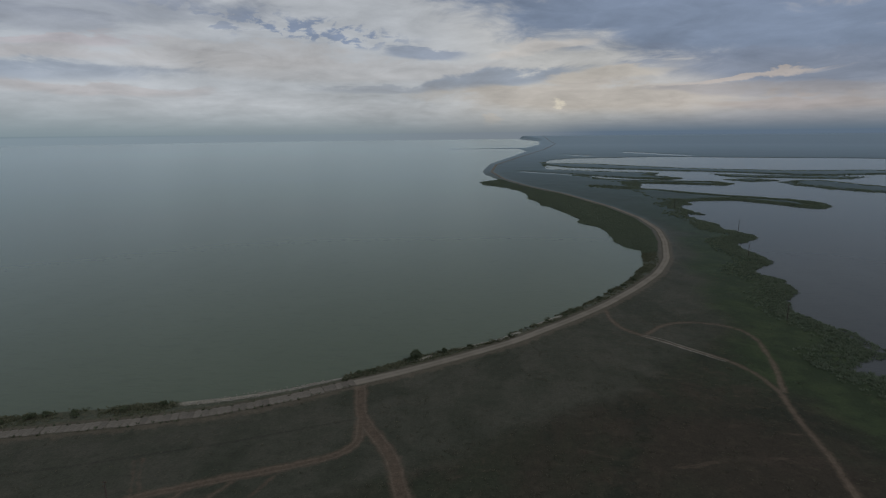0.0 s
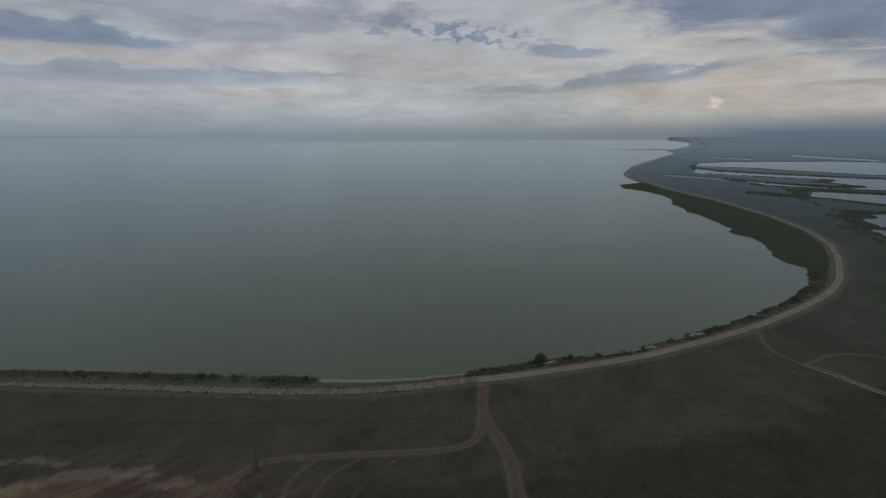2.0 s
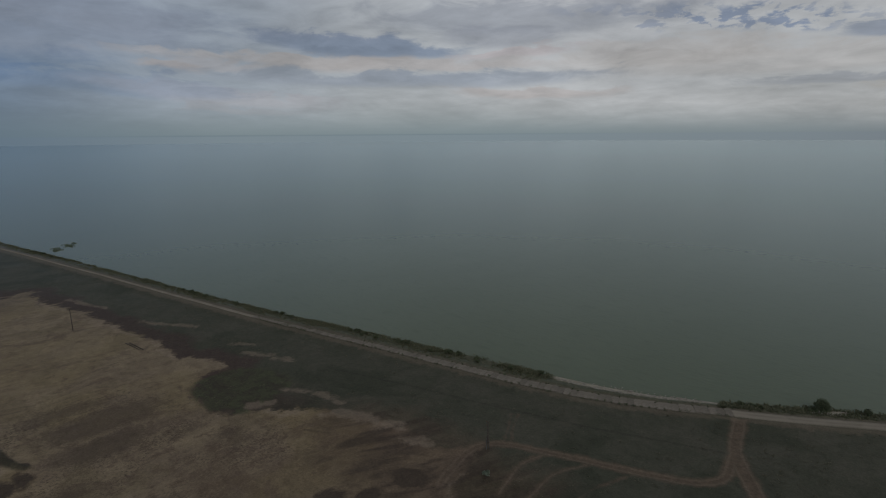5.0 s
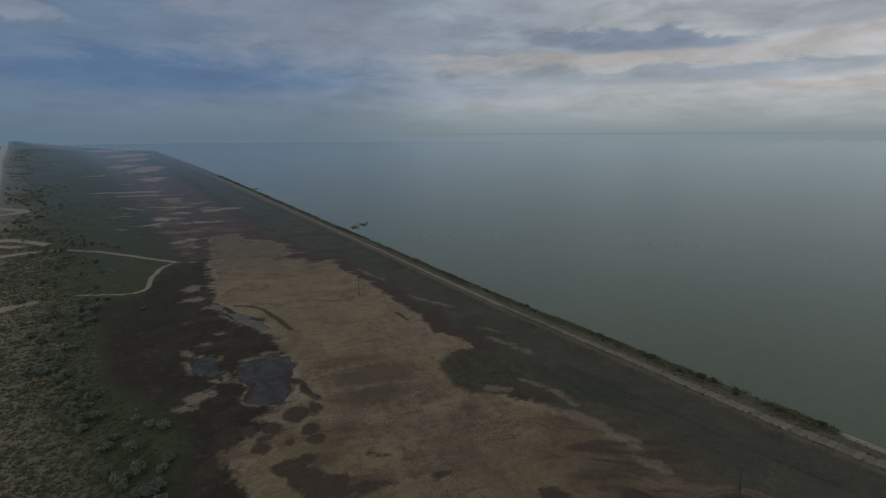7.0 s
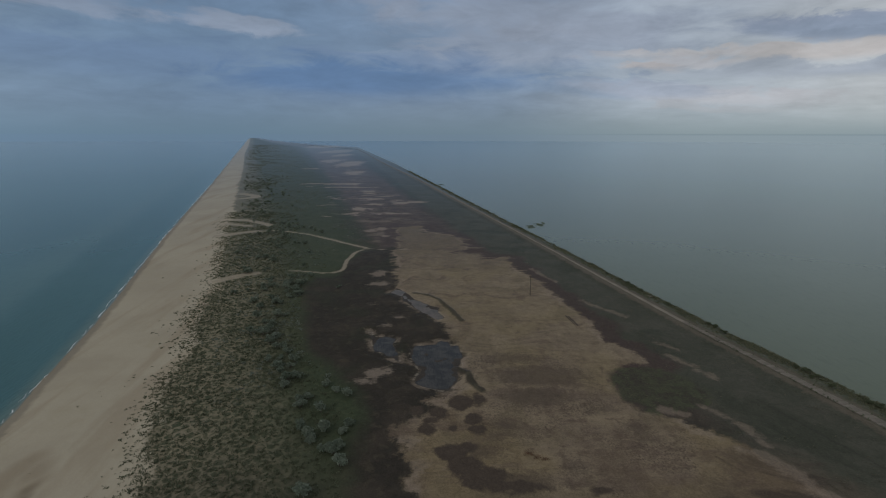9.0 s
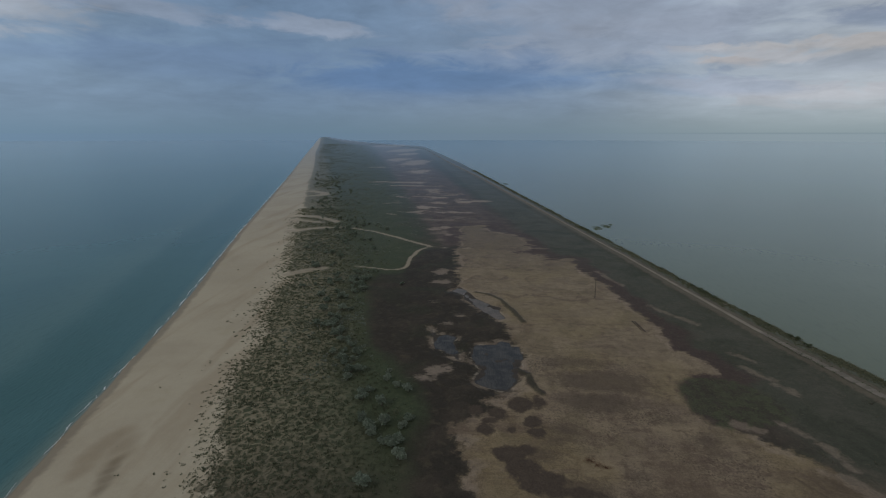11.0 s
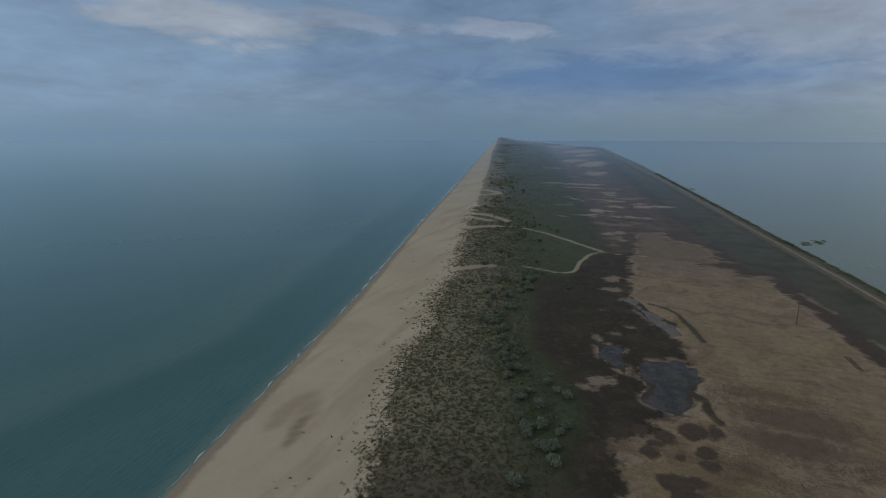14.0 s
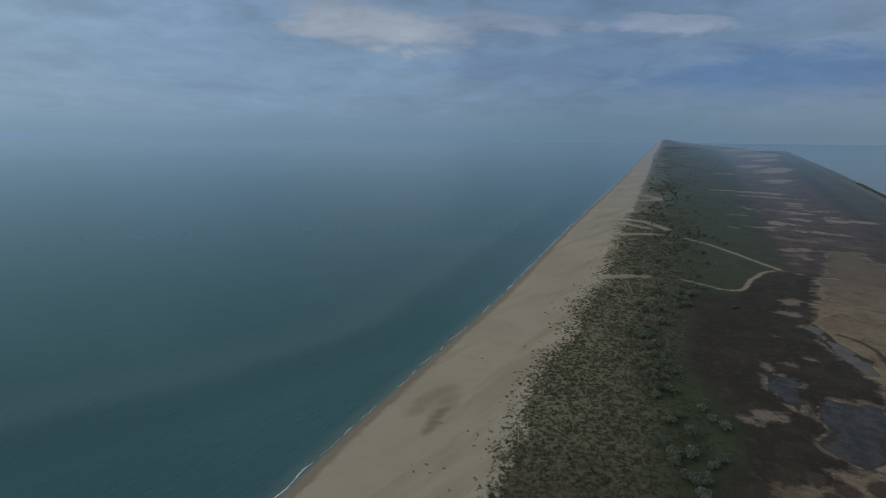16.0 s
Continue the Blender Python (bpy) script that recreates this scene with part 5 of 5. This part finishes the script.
def place(variants, spots, scale):
    z = ground_z(spots)
    used = set()
    for k, ((x, y), h) in enumerate(zip(spots, z)):
        v = k % len(variants)
        m = pose(x, y, h - 0.03, 0, 0, float(RNG.uniform(0, 360)))
        s = float(RNG.uniform(*scale))
        if v in used:
            ob = copy_thing(variants[v], m)
        else:
            ob = variants[v]
            ob.matrix_basis = m
            used.add(v)
        ob.scale = (s * float(RNG.uniform(0.85, 1.2)), s * float(RNG.uniform(0.85, 1.2)), s)


OLEASTERS = [shrub("oleaster_shrub", 2.5, 3.0, 620, 0.24, MAT_OLEASTER, "silvery green oleaster shrub on the dune scrub", "shrub", "oleasters on the dunes", 40 + k, 5 + k % 3) for k in range(5)]
SHRUBS = [(-192, -49), (-180, -56), (-148, -44), (-140, -37), (-135, -34), (-128, -36), (-120, -33), (-114, -26), (-110, -27), (-102, -25), (-98, -23), (-100, -20), (-99, -16), (-117, -20), (-115, -17), (-120, -23), (-92, -17), (-96, -22), (-102, -15), (-80, -20), (-93, -18.5), (-144, -41), (-131, -37), (-152, -43), (-158, -47), (-165, -50), (-172, -48), (-186, -52), (-125, -31), (-108, -22), (-88, -15), (-202, -61), (-191, -55), (-185, -50), (-170, -54), (-163, -47), (-155, -48), (-151, -43), (-144, -39), (-136, -38), (-124, -33), (-156, -52), (-187, -60), (-172, -45), (-135, -41), (-131, -34), (-113, -28), (-101, -25), (-94, -16)]
extra = []
while len(extra) < 190:
    c = RNG.uniform(0, 1) ** 1.5
    x = -195 - 620 * c
    line_y = np.interp(x, [q[0] for q in VEG_LINE], [q[1] for q in VEG_LINE])
    y = line_y + RNG.normal(26, 11) + 8 * math.sin(x / 31.0)
    if y > line_y + 6 and np.min(np.hypot(-226 - x, -62 - y)) > 8:
        extra.append((x, y))
place(OLEASTERS, SHRUBS, (0.7, 1.1))
place([copy_thing(q, Matrix()) for q in OLEASTERS], extra, (0.55, 1.1))

BUSHES = [shrub("shore_bush", 2.0, 2.6, 420, 0.22, MAT_BUSH, "dark green rounded bush on the lagoon bank", "bush", "bushes on the lagoon bank", 70 + k, 5) for k in range(4)]
bank_bushes = [(-120, 98.5), (-115, 100), (-81, 106), (-9.5, 133.5), (78, 210), (-22, 126.5), (-346, 65), (-343, 66), (-338, 66), (33, 163), (-107, 102.5), (-96, 103.5)]
for _ in range(46):
    k = int(RNG.integers(0, len(LAGOON_NEAR) - 6)) + 4
    f = RNG.uniform()
    a, b = LAGOON_NEAR[k], LAGOON_NEAR[k + 1]
    x, y = a[0] + (b[0] - a[0]) * f, a[1] + (b[1] - a[1]) * f
    if not -62 < x < -26:
        bank_bushes.append((x + 0.5, y - RNG.uniform(0.8, 2.6)))
place(BUSHES, bank_bushes, (0.45, 0.85))


def lone_tree():
    """A round dense tree between the road and the water."""
    rng = np.random.default_rng(5)
    ob = empty("bank_tree", pose(-8, 134.6, float(ground_z([(-8, 134.6)])[0])), "small dark round tree on the lagoon bank", "tree")
    bm = bmesh.new()
    rod(bm, [(0, 0, -0.2), (0.05, 0.03, 0.8), (0.12, 0.0, 1.7), (0.2, 0.05, 2.6)], [0.17, 0.14, 0.10, 0.04], 8)
    for k in range(6):
        a = k * 1.05
        rod(bm, [(0.08, 0.02, 1.0 + 0.15 * k), (0.6 * math.cos(a), 0.6 * math.sin(a), 1.6 + 0.16 * k), (1.05 * math.cos(a), 1.05 * math.sin(a), 2.1 + 0.12 * k)], [0.06, 0.04, 0.015], 5)
    part("trunk", bm, MAT_BARK, ob)
    lobes = [((1.0 * math.cos(k * 1.05), 1.0 * math.sin(k * 1.05), 1.5 + 0.25 * (k % 3)), (0.75, 0.75, 0.7)) for k in range(6)] + [((0.9 * math.cos(k * 1.26), 0.9 * math.sin(k * 1.26), 0.75), (0.7, 0.7, 0.65)) for k in range(5)] + [((0, 0, 2.5), (1.0, 0.9, 0.75)), ((0.3, -0.2, 1.8), (1.0, 1.0, 0.8))]
    bm = bmesh.new()
    crown_mesh(bm, lobes, 2000, 0.17, rng)
    part("crown", bm, MAT_BUSH, ob)


lone_tree()
pale_bush = shrub("pale_shrub", 1.5, 1.7, 380, 0.15, MAT_OLEASTER, "small pale green shrub beside the dirt tracks", "shrub", "", 91)
pale_bush.matrix_basis = pose(-50, 68, float(ground_z([(-50, 68)])[0]))

# ---- reeds and tufts ----
def reeds():
    spots = []
    # narrow belt on the near bank, with gaps at the shelly landing
    p = resample(LAGOON_NEAR[3:], 0.55)
    keep = []
    for k in range(11):
        d, side = ways(p)
        keep.append(p - side * RNG.uniform(-0.9, 6.5, len(p))[:, None] + RNG.normal(0, 0.3, p.shape))
    spots = np.concatenate(keep)
    g = survey(spots, "shore", "road", "shell")
    dense = fbm2(spots, 12, 77)
    ok = (g["shore"] > -0.9) & (g["shore"] < RNG.uniform(2.0, 7.0, len(spots))) & (g["road"] > np.interp(spots[:, 0], [-320, -150, -64], [1.3, 1.7, 2.4])) & (g["shell"] > 1.3) & (dense + RNG.normal(0, 0.2, len(spots)) > -0.35) & ~((spots[:, 0] > -62) & (spots[:, 0] < -26)) & (np.hypot(spots[:, 0], spots[:, 1]) < 900)
    spots, dense = spots[ok], dense[ok]
    r = np.hypot(spots[:, 0], spots[:, 1])
    some = RNG.uniform(size=len(spots)) < np.clip(260 / r, 0.25, 1)
    spots, dense, r = spots[some], dense[some], r[some]
    z = np.maximum(ground_z(spots), -0.1)
    edge_d = survey(spots, "shore")["shore"]
    v, f = blades(spots, z, (0.16 + 0.36 * np.clip(dense + 0.1, 0, 1.2) + RNG.uniform(0, 0.22, len(spots))) * np.interp(edge_d, [1.0, 3.5], [1.25, 0.8]) * np.interp(spots[:, 0], [-150, -80], [0.6, 1.0]), RNG.uniform(0.4, 1.0, len(spots)) + r / 600, 10, 0.7)
    stuff("reed_belt", v, f, MAT_BANK, "belt of brown-green reeds and grass along the lagoon's edge", "reeds")
    # broad reed beds at the bend, on the inner lagoon and its islands
    spots = np.concatenate([scatter(40, 330, 250, 700, 60000), scatter(78, 136, 262, 540, 26000), scatter(95, 200, 95, 350, 44000), scatter(180, 800, 380, 1080, 60000)])
    g = survey(spots, "shore", "road", "back", "lagoon")
    bed = (g["shore"] > -0.8 - 9.0 * np.clip(fbm2(spots, 26, 91) + 0.05, 0, 1)) & (g["road"] > 4) & ((g["back"] < RNG.uniform(1, 15, len(spots))) | ((g["lagoon"] > -9) & (g["shore"] < 48) & (spots[:, 1] > 262) & (g["road"] < 60) & (spots[:, 0] < np.interp(spots[:, 1], [q[1] for q in ROAD[26:37]], [q[0] for q in ROAD[26:37]]) - 3)) | ((g["back"] < 14) & (spots[:, 0] > 230) & (g["back"] > -9)))
    spots = spots[bed]
    r = np.hypot(spots[:, 0], spots[:, 1])
    order = RNG.uniform(size=len(spots)) < np.clip(380 / r, 0.45, 1.0)
    spots, r = spots[order], r[order]
    z = np.maximum(ground_z(spots), -0.1)
    v, f = blades(spots, z, RNG.uniform(0.25, 0.55, len(spots)) + r / 2200, 0.3 + r / 330, 10, 0.9)
    stuff("reed_bed", v, f, MAT_REED, "dense green reed beds in shallow water", "reeds")


reeds()


def tufts():
    # dune tufts thinning out over the sand
    p = scatter(-420, -40, -150, 10, 300000)
    r = np.hypot(p[:, 0], p[:, 1])
    p = p[RNG.uniform(size=len(p)) < np.clip((130 / r) ** 1.2, 0.1, 1)]
    g = survey(p, "veg", "dark", "path", "sea")
    veg = g["veg"] + 4.0 * fbm2(p, 16, 61)
    chance = np.where(veg > 0, 0.40 * np.clip(1.25 - (veg - 16) / 22, 0, 1), 0.74 / (1 + np.exp(-(veg + 3.8) / 1.3)) + 0.045 * np.exp(veg / 5.0))
    chance *= np.where((fbm2(p, 5, 67) > -0.25) | (veg < 1), 1.0, 0.25)
    ok = (RNG.uniform(size=len(p)) < chance) & (g["dark"] < -3) & (g["path"] > 2.2) & (g["sea"] > 9)
    p, veg = p[ok], veg[ok]
    r = np.hypot(p[:, 0], p[:, 1])
    wide = RNG.uniform(0.30, 0.72, len(p)) * (1 + r / 600) * np.where(veg < 0, 0.85, 1.0)
    v, f = blades(p, ground_z(p), wide * RNG.uniform(0.30, 0.55, len(p)), wide, 9, 0.5)
    stuff("dune_tufts", v, f, MAT_TUFT, "low grey-green tufts thinning out over the sand", "grass")
    # rough grass on the steppe and the belt beside the road
    p = scatter(-190, 120, 40, 240, 60000)
    r = np.hypot(p[:, 0], p[:, 1])
    p = p[(r > 70) & (RNG.uniform(size=len(p)) < np.clip((110 / r) ** 1.5, 0.05, 1))]
    g = survey(p, "shore", "road", "track", "tan")
    thick = fbm2(p, 11, 83)
    ok = (g["shore"] > 2) & (g["road"] > 3.4) & (g["track"] > 1.6) & (g["tan"] < -2) & (thick + RNG.normal(0, 0.3, len(p)) > 0.12)
    p = p[ok]
    wide = RNG.uniform(0.3, 0.75, len(p))
    v, f = blades(p, ground_z(p), wide * RNG.uniform(0.15, 0.25, len(p)), wide, 8, 1.8)
    stuff("steppe_grass", v, f, MAT_GRASS, "tussocks of dull brown-green steppe grass", "grass")


tufts()


def low_scrub():
    """Low thickets that run on along the spit."""
    n = 30000
    x = -110 - 2900 * RNG.uniform(0, 1, n) ** 2.1
    line_y = np.interp(x, [q[0] for q in VEG_LINE], [q[1] for q in VEG_LINE])
    p = np.stack([x, line_y + 3 + RNG.gamma(2.4, 8.0, n) * (1 + np.abs(x) / 900)], 1)
    g = survey(p, "veg", "path", "bare", "tan", "dark")
    thick = fbm2(p, 30, 101) + 0.6 * fbm2(p, 11, 103) + RNG.normal(0, 0.35, n) - 0.9 * np.clip((x + 230) / 120, 0, 1)
    p = p[(g["veg"] > 2.0) & (thick > 0.2) & (g["path"] > 5) & (g["bare"] < 0) & (g["tan"] < -6) & (g["dark"] < -3)]
    r = np.hypot(p[:, 0], p[:, 1])
    wide = RNG.uniform(0.7, 2.0, len(p)) * (0.7 + r / 900)
    v, f = blades(p, ground_z(p), RNG.uniform(0.15, 0.5, len(p)), wide, 9, 0.9)
    stuff("spit_thicket", v, f, MAT_THICKET, "low dull green thickets running along the spit", "scrub")


MAT_THICKET = leaf_material("thicket_leaves", (0.150, 0.172, 0.138), (0.215, 0.234, 0.192))
low_scrub()


def islet():
    """Reed islets standing in the lagoon off the bank."""
    for x, y, n, w in ((-349, 75, 60, 4.5), (-356, 82, 70, 5.0), (-362, 86, 26, 2.2), (-344, 73, 24, 2.0), (-655, 27, 60, 7.0)):
        p = np.stack([x + RNG.normal(0, w * 0.6, n), y + RNG.normal(0, w * 0.25, n)], 1)
        v, f = blades(p, np.full(n, -0.15), RNG.uniform(0.25, 0.5, n), np.full(n, 1.2), 9, 0.25)
        v[:, :2] -= (x, y)
        ob = new("reed_islet", sheet_mesh("reed_islet", v, f, MAT_REED, False))
        ob.location = (x, y, 0.0)
        tagged(ob, "small dark reed islet standing in the lagoon", "reeds", "reed islets", "stuff")


islet()

# ---- poles ----
def power_pole(x, y, tall, butt, turn, label):
    ob = empty("power_pole", pose(x, y, float(ground_z([(x, y)])[0]), 0, 0, turn), label, "pole", "old power poles")
    bm = bmesh.new()
    foot = 1.1 if butt else -0.4
    rod(bm, [(0, 0, foot), (0.01, 0.0, tall * 0.6), (0.02, 0.0, tall)], [0.15, 0.125, 0.095], 10)
    part("pole", bm, MAT_WOOD, ob)
    if butt:
        for s in (-1, 1):
            bm = bmesh.new()
            box(bm, pose(s * 0.24, 0, 0.95), (0.16, 0.22, 2.7), 0.02)
            part("stub", bm, MAT_CONCRETE, ob, "grey concrete stub bound to the pole")
        for h in (1.35, 2.0):
            bm = bmesh.new()
            rod(bm, [(0, 0, h - 0.04), (0, 0, h + 0.04)], [0.37, 0.37], 12)
            part("wire_band", bm, MAT_WOOD, ob)
    for k, (s, h) in enumerate(((-1, tall - 0.2), (1, tall - 0.55), (-1, tall - 0.9))):
        bm = bmesh.new()
        rod(bm, [(0, 0, h), (s * 0.22, 0, h - 0.02), (s * 0.26, 0, h + 0.12)], [0.022, 0.022, 0.018], 6)
        hook = part("hook", bm, MAT_WOOD, ob)
        bm = bmesh.new()
        rod(bm, [(s * 0.26, 0, h + 0.08), (s * 0.26, 0, h + 0.14), (s * 0.26, 0, h + 0.24), (s * 0.26, 0, h + 0.28)], [0.05, 0.075, 0.06, 0.03], 8)
        part("insulator", bm, MAT_GLASSY, hook, "brown porcelain insulator")
    return ob


power_pole(-193, 42, 7.3, False, 20, "tall bare wooden power pole on the salt pan")
power_pole(-55, 75.3, 5.9, True, 65, "wooden power pole on concrete stubs beside the dirt track")
power_pole(175, 311, 8.0, False, 30, "dark wooden pole behind the reeds of the inner lagoon")
power_pole(148, 252, 5.5, False, 30, "dark wooden pole in the reeds of the inner lagoon")
power_pole(110, 162, 5.5, False, 30, "dark wooden pole in the reeds of the inner lagoon")
power_pole(180, 412, 7.0, False, 30, "dark wooden pole on the low shore of the inner lagoon")

# ---- shore litter and surf ----
def lumps(spots, z, size, seed):
    """Broken lumps: a squashed eight-cornered block each."""
    rng = np.random.default_rng(seed)
    n = len(spots)
    corner = np.array([(x, y, q) for q in (-0.5, 0.5) for x, y in ((-0.5, -0.5), (0.5, -0.5), (0.5, 0.5), (-0.5, 0.5))])
    v = corner[None] * rng.uniform(0.5, 1.1, (n, 8, 3))
    v *= size[:, None, None] * np.stack([rng.uniform(0.7, 1.6, n), rng.uniform(0.6, 1.1, n), rng.uniform(0.3, 0.6, n)], 1)[:, None]
    a = rng.uniform(0, 6.28, n)
    c, s = np.cos(a)[:, None], np.sin(a)[:, None]
    x, y = v[..., 0] * c - v[..., 1] * s, v[..., 0] * s + v[..., 1] * c
    v = np.stack([x + spots[:, None, 0], y + spots[:, None, 1], v[..., 2] + z[:, None]], -1).reshape(-1, 3)
    quad = np.array([(3, 2, 1, 0), (4, 5, 6, 7), (0, 1, 5, 4), (1, 2, 6, 5), (2, 3, 7, 6), (3, 0, 4, 7)])
    return v, (quad[None] + 8 * np.arange(n)[:, None, None]).reshape(-1, 4)


def rubble():
    p = np.concatenate([resample(q, 0.09) for q in SHELLS] + [resample([(-62, 112.4), (-28, 124)], 0.3)])
    p = p + RNG.normal(0, 0.5, p.shape) + (0.35, -0.9)
    v, f = lumps(p, np.maximum(ground_z(p), 0.0) + 0.05, RNG.uniform(0.14, 0.42, len(p)), 3)
    stuff("shore_rubble", v, f, MAT_ROCK, "pale broken rubble and shells at the waterline", "rubble")


rubble()


def surf():
    line = resample(SEA_LINE[3:11], 0.5)
    d, side = ways(line)
    verts, faces = [], []
    k = 10
    while k < len(line) - 60:
        r = math.hypot(*line[k])
        length = int(RNG.uniform(4, 16) * (1 + r / 500))
        if RNG.uniform() < 0.85:
            off = RNG.uniform(0.2, 1.1)
            run = np.arange(k, min(k + length, len(line) - 1))
            t = np.linspace(0, 1, len(run))
            wide = np.sin(t * math.pi) ** 0.6 * (RNG.uniform(0.07, 0.27) * (1 + r / 300)) * (0.7 + 0.5 * RNG.uniform(size=len(run)))
            sway = off + 0.18 * np.sin(t * RNG.uniform(3, 7) + RNG.uniform(0, 6)) + RNG.normal(0, 0.08, len(run))
            a = line[run] - side[run] * (sway - wide / 2)[:, None]
            b = line[run] - side[run] * (sway + wide / 2)[:, None]
            base = len(verts)
            for u, w in zip(a, b):
                verts += [(*u, 0.02), (*((u + w) / 2), 0.07), (*w, 0.02)]
            for q in range(len(run) - 1):
                i = base + 3 * q
                faces += [(i, i + 1, i + 4, i + 3), (i + 1, i + 2, i + 5, i + 4)]
        k += int(length * RNG.uniform(0.6, 1.5)) + 2
    stuff("surf", verts, np.array(faces)[:, ::-1], MAT_FOAM, "thin broken white line of foam on the beach", "foam")


surf()


def driftwood(x, y, long, turn):
    ob = empty("driftwood", pose(x, y, float(ground_z([(x, y)])[0]) + 0.08, 0, 0, turn), "bleached driftwood log lying on the bare ground", "log", "driftwood")
    bm = bmesh.new()
    rod(bm, [(-long / 2, 0, 0), (-long / 6, 0.08, 0.05), (long / 4, -0.05, 0.02), (long / 2, 0.05, 0.1)], [0.16, 0.14, 0.11, 0.05], 7)
    part("log", bm, MAT_TIMBER, ob)
    bm = bmesh.new()
    rod(bm, [(long / 8, 0, 0.05), (long / 5, 0.35, 0.25), (long / 4, 0.7, 0.3)], [0.06, 0.045, 0.02], 6)
    part("branch", bm, MAT_TIMBER, ob)


for spot in ((-190, 87.2, 2.6, 20), (-33, 121.5, 3.0, 25), (-44, 117, 2.4, 15), (-4, 137.5, 2.2, 40)):
    driftwood(*spot)


def fallen_pole(x, y, long, turn):
    ob = empty("fallen_pole", pose(x, y, float(ground_z([(x, y)])[0]) + 0.12, 0, 0, turn), "grey wooden pole lying on the salt pan", "pole", "fallen poles")
    bm = bmesh.new()
    rod(bm, [(-long / 2, 0, 0), (0, 0.05, 0.03), (long / 2, 0, 0)], [0.15, 0.13, 0.10], 8)
    part("pole", bm, MAT_WOOD, ob)
    bm = bmesh.new()
    rod(bm, [(long / 2 - 0.5, -0.2, 0.02), (long / 2 - 0.5, 0.2, 0.06)], [0.03, 0.03], 6)
    part("bolt", bm, MAT_WOOD, ob)


for spot in [(-164.2, 49.3, 8.2, 5), (-163.4, 50.1, 8.7, 5)]:
    fallen_pole(*spot)


def brush_heap(x, y, wide, seed):
    rng = np.random.default_rng(seed)
    ob = empty("brush_heap", pose(x, y, float(ground_z([(x, y)])[0]), 0, 0, 0), "heap of reddish dry brushwood on the bare silt", "brushwood", "brush heaps")
    for name, count, radius in (("branches", 14, 0.035), ("twigs", 50, 0.014)):
        bm = bmesh.new()
        for _ in range(count):
            a, b = rng.normal(0, wide * 0.3, 2), rng.uniform(0, 6.28)
            reach = wide * rng.uniform(0.2, 0.45)
            foot, tip = (a[0], a[1], 0.02), (a[0] + math.cos(b) * reach, a[1] + math.sin(b) * reach, rng.uniform(0.1, 0.55) * wide * 0.45)
            rod(bm, [foot, ((foot[0] + tip[0]) / 2, (foot[1] + tip[1]) / 2, tip[2] * 0.7), tip], [radius, radius * 0.8, radius * 0.4], 4)
        tagged(part(name, bm, MAT_BRUSH, ob), kind="stuff")


MAT_BRUSH = plain_material("dry_brushwood", (0.145, 0.082, 0.050), (0.090, 0.055, 0.038), 6.0, 0.9, 0.3, 0.35)
for spot in ((-90.4, 20.6, 1.7, 1), (-89.2, 21.9, 1.3, 2), (-88.4, 23.2, 1.2, 3)):
    brush_heap(*spot)

# ---- concrete slabs of the road: single pieces ----
def slabs():
    step = 1.55
    p = resample([q for q in ROAD if -230 < q[0] < 0], step)
    d, side = ways(p)
    p = p - side * 0.45
    z = ground_z(p)
    for _ in range(4):
        z[1:-1] = 0.25 * z[:-2] + 0.5 * z[1:-1] + 0.25 * z[2:]
    kinds = []
    for k in range(4):
        bm = bmesh.new()
        box(bm, Matrix(), (1.53, 3.2 + 0.12 * k, 0.16), 0.025)
        me = bpy.data.meshes.new("slab")
        bm.to_mesh(me)
        bm.free()
        me.materials.append(MAT_SLAB)
        kinds.append(me)
    tops = []
    for k in range(2, len(p) - 4):
        if not -160 < p[k, 0] < -22:
            continue
        ob = new("slab", kinds[int(RNG.integers(4))])
        yaw = math.degrees(math.atan2(d[k, 1], d[k, 0]))
        ob.matrix_basis = pose(p[k, 0] + side[k, 0] * RNG.normal(0, 0.1), p[k, 1] + side[k, 1] * RNG.normal(0, 0.1), z[k] + 0.16 + RNG.normal(0, 0.012), RNG.normal(0, 0.25), RNG.normal(0, 0.3), yaw + RNG.normal(0, 0.5)) @ Matrix.Diagonal((1, float(np.interp(p[k, 0], [-320, -150, -64], [0.42, 0.55, 0.92])), 1, 1))
        ob.parent = road
        for s in (-1, 1):
            tops.append((p[k] + d[k] * 0.78 + side[k] * s * RNG.uniform(1.5, 2.0) * float(np.interp(p[k, 0], [-320, -150, -64], [0.42, 0.55, 0.92]))))
    tops = np.array(tops)
    tops = tops[RNG.uniform(size=len(tops)) < 0.75]
    v, f = blades(tops, ground_z(tops) + 0.12, RNG.uniform(0.25, 0.5, len(tops)), RNG.uniform(0.5, 0.9, len(tops)), 9, 0.8)
    stuff("joint_weeds", v, f, MAT_TUFT, "dark weeds growing from the joints of the road slabs", "weeds")


slabs()
